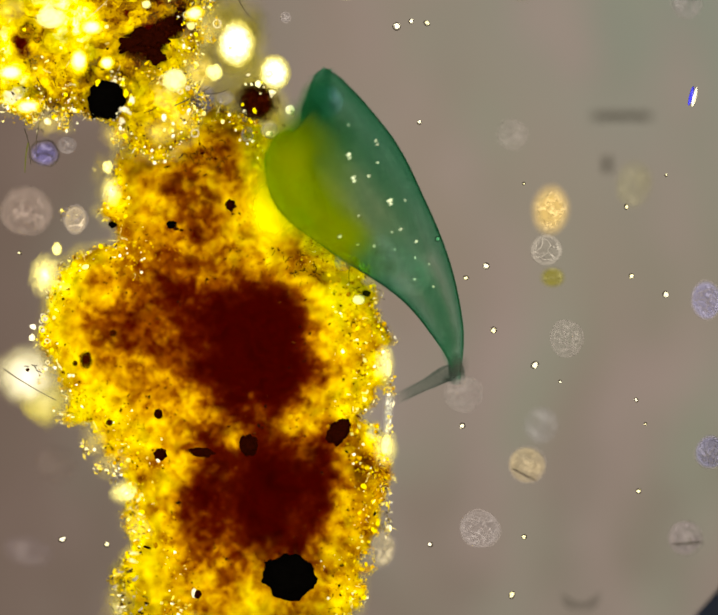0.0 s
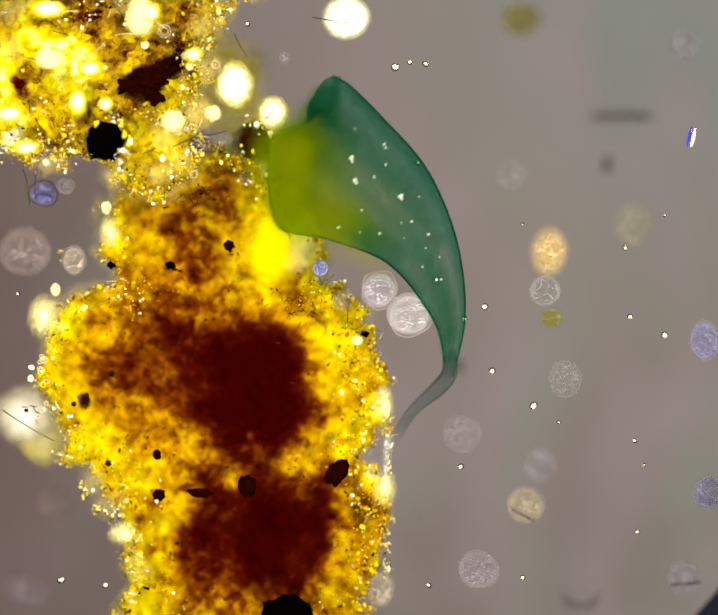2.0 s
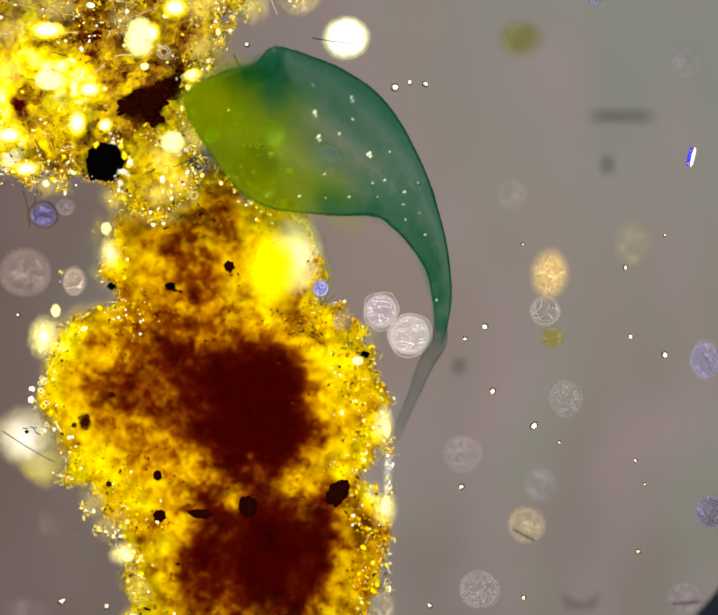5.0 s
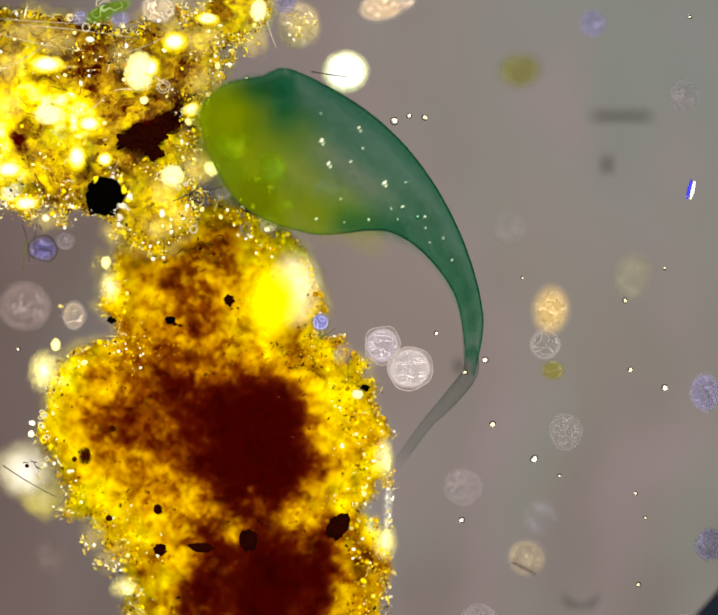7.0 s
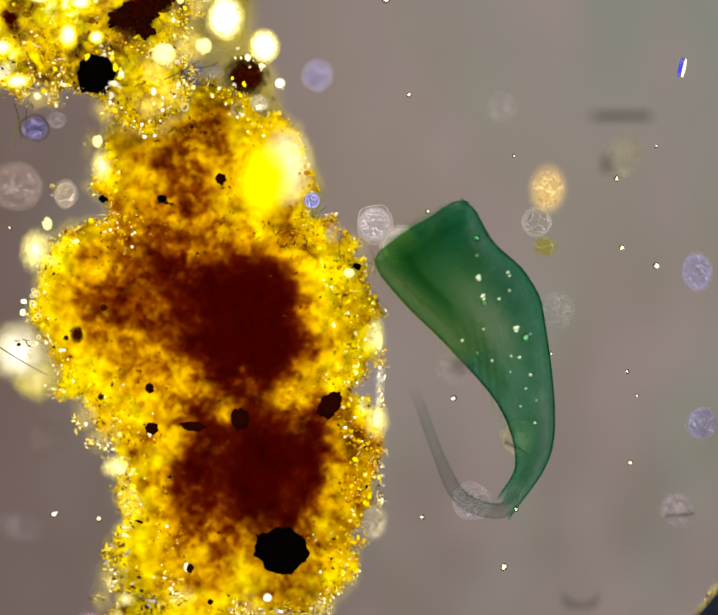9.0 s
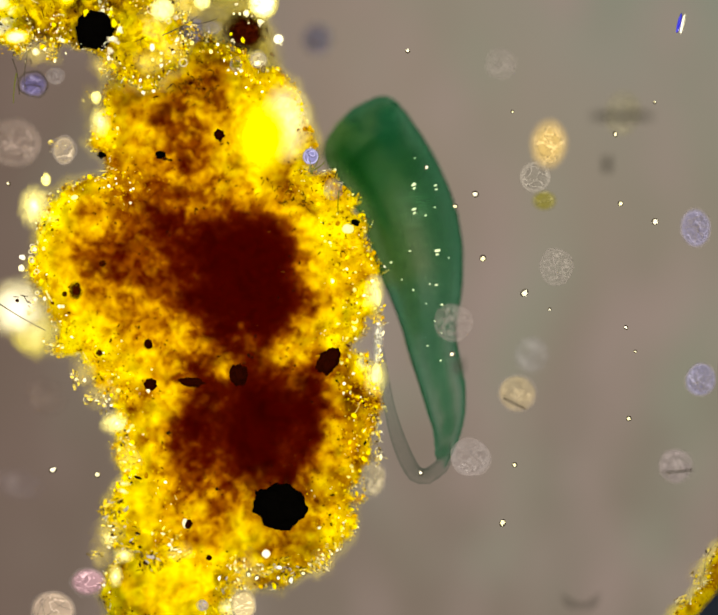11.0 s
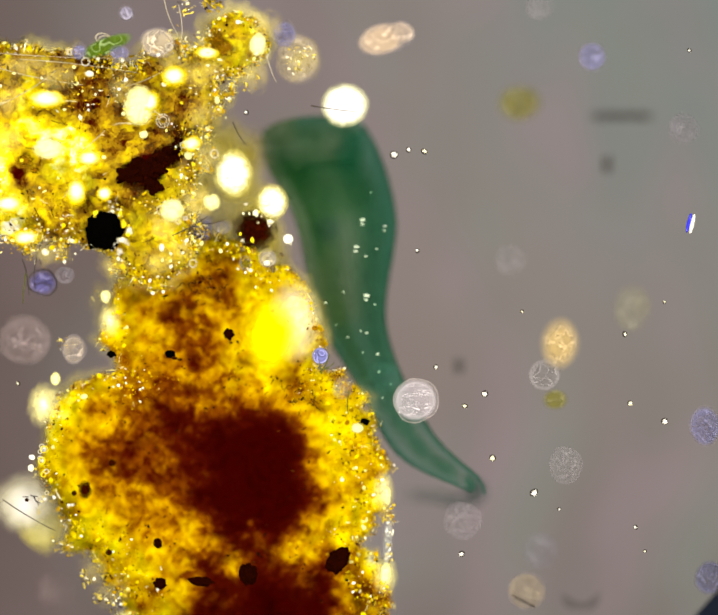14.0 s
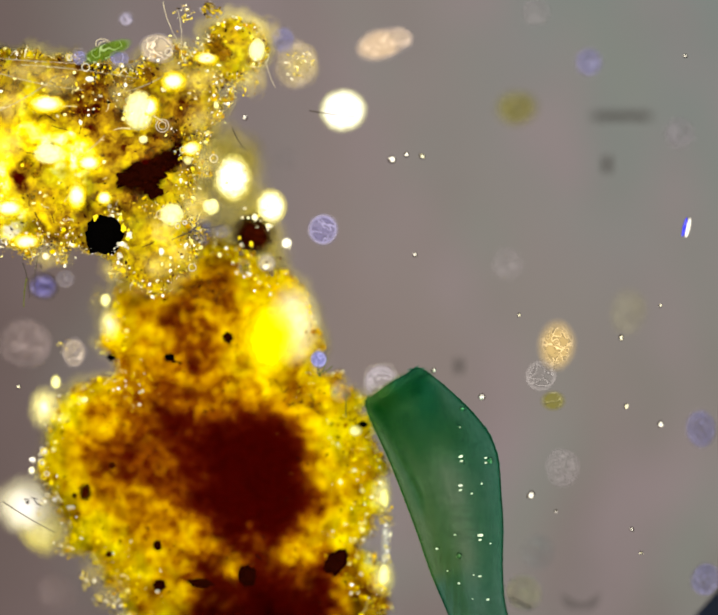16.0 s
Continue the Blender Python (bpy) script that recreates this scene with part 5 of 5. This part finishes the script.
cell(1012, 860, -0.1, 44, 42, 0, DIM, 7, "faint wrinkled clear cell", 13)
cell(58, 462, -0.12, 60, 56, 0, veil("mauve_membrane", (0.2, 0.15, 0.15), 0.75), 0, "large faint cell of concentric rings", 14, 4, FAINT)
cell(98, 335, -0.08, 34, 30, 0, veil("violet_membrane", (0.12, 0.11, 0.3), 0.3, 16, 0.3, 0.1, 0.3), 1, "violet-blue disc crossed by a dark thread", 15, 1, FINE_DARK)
cell(146, 318, -0.03, 20, 20, 0, PALE, 0, "small ringed clear vesicle", 16, 2)
cell(703, 497, -0.02, 19, 19, 0, veil("blue_membrane", (0.16, 0.17, 0.42), 0.2, 40, 0.6, 0.8, 0.75), 1, "small round blue-violet cell", 17)
# Cells' drift; depth steps are set to hide or sharpen them in view.
DRIFTS = []
DRIFTS.append((((0, 0, 0, 0), (6.5, 2, 10, 0), (9, 15, 16, 0), (16, 24, 8, 0)), cell(1202, 458, 0.06, 50, 62, 14, OCHRE, 0, "soft ochre-yellow cell out of focus", 1, 0)))
DRIFTS.append((((0, 0, 0, 0), (9, 0, 0, 0), (16, -2, -12, 0)), cell(1193, 545, 0.03, 36, 36, 0, CLEAR, 0, "empty pale cell wall with crossed folds", 2, 0)))
DRIFTS.append((((0, 0, 0, 0), (9, 4, -6, 0), (16, 11, -18, 0)), cell(1207, 607, 0.07, 32, 26, 0, OLIVE, 0, "olive smear beside the empty cell", 3, 0)))
DRIFTS.append((((0, 0, 0, -0.25), (1.2, 0, 0, -0.12), (2, 0, 0, 0), (9.2, 8, 4, 0), (11.3, 8, 4, -0.32), (15, 8, 4, -0.3), (16, 8, 4, 0.0)), cell(832, 545, -0.03, 41, 45, 0, veil("white_membrane", (0.34, 0.31, 0.37), 0.62, 30, 2.8, 0.3, 0.45, 2.6), 0, "whitish ribbed cell near the clump", 18, 1, BRIGHT_RIM)))
DRIFTS.append((((0, 0, 0, -0.25), (1.2, 0, 0, -0.12), (2, 0, 0, 0), (9.2, 0, 0, 0), (11.3, 30, 0, -0.32), (11.6, 36, -2, -0.3), (12, 40, -4, -0.26), (12.4, 30, -4, -0.03), (13, 16, -4, 0), (14.5, 12, -4, 0), (15, 10, -4, -0.3), (16, 10, -4, -0.3)), cell(898, 600, -0.03, 52, 50, 20, veil("bright_membrane", (0.42, 0.39, 0.42), 0.6, 28, 2.8, 0.3, 0.45, 2.6), 0, "bright whitish cell of curled ribs", 19, 1, BRIGHT_RIM)))
cell(752, 568, -0.06, 22, 22, 0, PALE, 4, "small faint wrinkled cell", 20)
DRIFTS.append((((0, 0, 0, 0), (9.2, 0, 0, 0), (11.3, 0, 0, -0.25), (14.5, 0, 0, -0.25), (16, 0, 0, 0.22)), cell(716, 222, -0.22, 36, 36, 0, veil("lilac_haze", (0.15, 0.14, 0.27), 0.4, 24, 0.0, 0.7, 0.6), 0, "soft lilac disc out of focus", 21, 1)))
cell(1141, -45, -0.3, 58, 50, 0, OLIVE, 0, "soft olive-green smear in the water", 22, 0)
cell(1385, 400, -0.22, 46, 60, 10, veil("straw_membrane", (0.2, 0.19, 0.11), 0.85, 24, 0.3, 0.0, 0.1), 2, "faint straw-coloured cell out of focus", 23, 0)
cell(843, -190, -0.12, 58, 36, -12, veil("blush_membrane", (0.5, 0.38, 0.26), 0.4), 0, "pinkish oval cell with grainy inside", 24, 2)
cell(1300, -150, -0.15, 32, 32, 0, LILAC, 3, "dim lilac cell out of focus", 25)
cell(1185, -260, -0.15, 30, 30, 0, DIM, 4, "faint clear cell of fine folds", 26)
cell(655, -150, -0.1, 52, 60, 0, veil("granular_membrane", (0.34, 0.28, 0.19), 0.62), 3, "granular cream cell beside the clump", 27, 0)
cell(165, 480, -0.03, 28, 34, 0, veil("grey_membrane", (0.3, 0.25, 0.2), 0.45), 6, "grainy grey cell at the clump", 28)
cell(490, 215, -0.02, 18, 14, 0, PALE, 2, "small clear vesicle between the clumps", 29, 2)
cell(540, 295, -0.05, 16, 16, 0, OLIVE, 0, "small olive ring beside the clump", 30, 2)
cell(445, 215, -0.08, 28, 34, 0, LILAC, 3, "pale lilac cell between the clumps", 31)
DRIFTS.append((((0, 0, 0, 0), (9.2, 0, 0, 0), (11.3, 0, 0, -0.48), (16, 0, 0, -0.48)), cell(623, 38, -0.02, 12, 12, 0, PALE, 0, "small clear vesicle with rings", 32, 2)))
cell(835, 1200, -0.12, 30, 42, 10, veil("smoke_membrane", (0.3, 0.26, 0.18), 0.65), 4, "smoky cell at the clump's edge", 33)
cell(212, 1423, -0.04, 42, 32, 0, veil("pink_membrane", (0.42, 0.26, 0.36), 0.4, 44, 1.6, 0.1, 0.4), 0, "pinkish wrinkled cell at the clump's foot", 35)
cell(135, 1485, -0.06, 52, 46, 0, veil("ivory_membrane", (0.5, 0.4, 0.36), 0.4), 5, "ivory cell with a dark seam", 36)
cell(462, 1476, 0.0, 12, 14, 0, LILAC, 1, "tiny violet cell on the clump", 37)
cell(552, 1476, -0.04, 30, 36, 0, veil("tan_membrane", (0.5, 0.42, 0.26), 0.4, 34, 1.6, 0.1, 0.5, 2.0), 0, "tan grainy cell below the clump", 38)
cell(848, 905, -0.05, 11, 62, 3, veil("glass_membrane", (0.5, 0.52, 0.45), 0.88, 40, 1.6, 0.1, 0.2), 0, "glassy upright streak at the clump's edge", 39)
cell(241, -185, 0.03, 64, 20, -21, veil("leaf_membrane", (0.07, 0.13, 0.006), 0.25), 0, "soft green algal strand on the clump", 34, 0)
cell(234, -198, 0.02, 16, 13, 0, PALE, 0, "tiny ringed vesicle on the algal cell", 41, 2, FINE_PALE)
cell(882, -205, -0.12, 34, 26, 10, veil("peach_membrane", (0.45, 0.36, 0.28), 0.5), 0, "smaller peach cell joined to an oval cell", 42, 1)
cell(628, -205, -0.05, 26, 30, 0, LILAC, 3, "dim lilac cell at the clump's tip", 43)
cell(352, -190, 0.03, 40, 34, 10, veil("beige_membrane", (0.5, 0.42, 0.3), 0.5), 4, "beige wrinkled cell on the clump", 44, 2)
cell(180, -172, 0.04, 17, 17, 0, LILAC, 1, "small lilac vesicle beside the algal strand", 45)
cell(268, -168, 0.04, 22, 16, 0, LILAC, 2, "small oval lilac vesicle on the clump", 46)
cell(590, 285, -0.03, 20, 20, 0, veil("cream_membrane", (0.5, 0.45, 0.3), 0.5), 1, "small cream vesicle between the clumps", 47, 2)
cell(284, -252, -0.05, 17, 17, 0, veil("pearl_membrane", (0.32, 0.3, 0.42), 0.45), 2, "small pearly vesicle above the clump", 48)


def bead(x, y, r, tall, turn, skin, seed):
    """A tiny bead: its gleam painted as a pale core, its dark edge built as a ring."""
    ob = thing("bead", spot(x, y, 0.0), "tiny bead with dark rim, its gleam painted as a pale core", "bead", "beads adrift in the water")
    ob.rotation_euler.z = radians(-turn)
    bm = bmesh.new()
    blob(bm, (0.0008, -0.0006, 0.003), r * 0.66, r * 0.66 * tall, r * 0.8, 0, 0.5, seed, 2)
    part("core", bm, skin, ob)
    bm = bmesh.new()
    ring_bm(bm, r * 0.8, r * tall * 0.8, 1.2, 20, 5, -0.004)
    part("rim", bm, FINE_DARK, ob)


for k, (x, y, r) in enumerate([(1368, 452, 5), (1454, 643, 8), (1379, 603, 6), (1168, 797, 8), (1078, 721, 8), (1062, 581, 8), (1018, 607, 5), (1010, 930, 7), (1395, 1073, 6), (1390, 874, 4),
                               (1145, 1173, 6), (940, 1190, 6), (1118, 1300, 7), (916, 268, 5), (1455, 383, 3), (136, 1179, 7), (233, 1190, 7), (898, 47, 6), (932, 51, 6), (866, 58, 10), (562, 1409, 6), (654, 1422, 7), (681, 1407, 6), (627, 1416, 5), (580, 1416, 5)]):
    bead(x, y, r, 1.0 + 0.4 * (k % 3 == 0), 17 * k, (CREAM, WHITE)[k % 2], k)
for k, (x, y, r) in enumerate([(955, 522, 5), (1144, 401, 3), (1223, 833, 3), (1410, 926, 3), (1513, -167, 4), (43, 553, 4), (544, -36, 5)]):
    bead(x, y, r, 1.2, 31 * k, (WHITE, CREAM)[k % 2], 50 + k)

CRYSTAL = plain("blue_crystal", (0.01, 0.01, 0.6), (0.05, 0.06, 0.8), 20, 0.2, 0.5)
crystal = thing("crystal", spot(1513, 211, 0.0), "slim blue and white crystal needle in the water", "crystal")
crystal.rotation_euler.z = radians(-14)
for name, dx, skin in (("blue_edge", -4, CRYSTAL), ("white_edge", 4, WHITE)):
    bm = bmesh.new()
    blob(bm, (dx / 1000, 0, 0), 4.5, 23, 5, 0, 0.05, 3, 2)
    part(name, bm, skin, crystal)

# ---- threads ----
rng = random.Random(12)


def thread(x, y, length, turn, bend, r, skin, label):
    pts = []
    for i in range(12):
        u = i / 11 - 0.5
        a = radians(turn)
        w = bend * (0.25 - u * u) * length
        pts.append(spot(x + u * length * math.cos(a) - w * math.sin(a), y + u * length * math.sin(a) + w * math.cos(a), 0.02))
    bm = bmesh.new()
    strand(bm, pts, r, r * 0.6)
    ob = part("thread", bm, skin)
    tagged(ob, label, "thread", "threads about the clumps")


for x, y, length, turn, bend in ((420, 210, 90, -28, 0.1), (530, 10, 60, 60, 0.2), (90, 290, 110, 100, 0.3), (470, 200, 60, -10, 0.3), (737, -44, 104, 8, 0.05), (65, 840, 134, 31, 0.08), (76, 798, 16, 10, 0.1), (80, 806, 18, 60, 0.2), (86, 812, 14, 25, 0.0), (58, 800, 12, 0, 0.0), (60, 320, 80, 80, -0.2)):
    thread(x, y, length, turn, bend, 1.5, FINE_DARK, "thin dark curved thread")
for x, y, length, turn, bend in ((120, -165, 300, 3, 0.05), (180, -140, 260, 7, -0.06), (90, -120, 200, 12, 0.1), (310, -110, 120, -20, 0.2), (380, -250, 90, 70, 0.2), (400, -235, 80, 85, -0.2), (60, -90, 160, -30, 0.15), (200, 30, 90, -40, 0.1), (240, 175, 80, -55, 0.2), (600, -130, 60, 70, 0.1)):
    thread(x, y, length, turn, bend, 1.2, FINE_PALE, "pale glassy fibre on the clump")


SPRIG = plain("green_thread", (0.03, 0.05, 0.004), (0.12, 0.13, 0.01), 50, 0.7, 0.1)
for x, y, length, turn, bend in ((712, 512, 46, -62, 0.3), (704, 520, 30, -100, -0.2), (722, 518, 28, -35, 0.2), (764, 598, 52, 92, 0.15), (58, 345, 66, 96, 0.1)):
    thread(x, y, length, turn, bend, 1.6, SPRIG, "short olive-green algal thread")


# ---- the eyepiece: its stop and the dust on its glass, which stay with the field of view ----
def dust_skin():
    n = Nodes("dust_haze")
    p = n.add("TexCoord", out=0)
    q = n.add("VectorMath", props={"operation": "MULTIPLY_ADD"}, i0=p, i1=(2, 2, 0), i2=(-1, -1, 0))
    q = n.add("VectorMath", props={"operation": "ABSOLUTE"}, i0=q)
    sep = n.add("SeparateXYZ", i0=q).node
    f = n.math("MULTIPLY", n.span(sep.outputs[0], 0.45, 1.0, 1.0, 0.0), n.span(sep.outputs[1], 0.15, 1.0, 1.0, 0.0))
    f = n.math("MULTIPLY", f, n.span(n.noise(9, 3), 0.2, 0.7, 0.18, 0.42))
    return n.end(n.blend(f, n.add("BsdfTransparent"), n.add("BsdfDiffuse", Color=(0.04, 0.038, 0.036))))


STAYS = []
DUST = dust_skin()
for x, y, rx, ry, bend in ((1358, 259, 84, 20, -0.3), (1268, 1290, 50, 14, 1.3), (1326, 360, 20, 30, 0.0), (1002, 800, 18, 26, 0.0)):
    bm = bmesh.new()
    bmesh.ops.create_grid(bm, x_segments=14, y_segments=4, size=1.0)
    bmesh.ops.solidify(bm, geom=bm.faces[:], thickness=0.02)
    for v in bm.verts:
        v.co = Vector((v.co.x * rx, v.co.y * ry - bend * (1 - v.co.x ** 2) * 30, v.co.z * 40)) / 1000
    ob = part("dust_mark", bm, DUST)
    tagged(ob, "soft grey dust mark on the eyepiece glass", "dust", "dust marks")
    STAYS.append((ob, spot(x, y, 0.25)))

bm = bmesh.new()
rows = []
for r, z in ((1.052, 0.0), (1.3, 0.0), (1.3, 0.05), (1.052, 0.02)):
    rows.append([bm.verts.new((r * math.cos(2 * math.pi * k / 160), r * math.sin(2 * math.pi * k / 160), z)) for k in range(160)])
for a, b in zip(rows, rows[1:] + rows[:1]):
    for k in range(160):
        bm.faces.new((a[k], a[(k + 1) % 160], b[(k + 1) % 160], b[k]))
stop = part("field_stop", bm, plain("blued_metal", (0.002, 0.004, 0.01), (0.004, 0.008, 0.018), 20, 0.7, 0.1))
tagged(stop, "black round field stop of the eyepiece", "field stop", kind="structure")
STAYS.append((stop, spot(740, 600, 0.2)))


def motions():
    """All that moves: the ciliate's glide and bend."""
    walk(ciliate, [(t, Matrix.Translation(MIDDLE[t])) for t in TIMES])
    for ob, rows in MOVES:
        walk(ob, rows)
    for rows, ob in DRIFTS:
        walk(ob, [(t, Matrix.Translation(ob.location + Vector((dx / 1000, -dy / 1000, dz)))) for t, dx, dy, dz in rows])
    for ob, at in STAYS:
        walk(ob, [(row[0], stage_pose(row, 0.0) @ Matrix.Translation(at)) for row in STAGE])


motions()
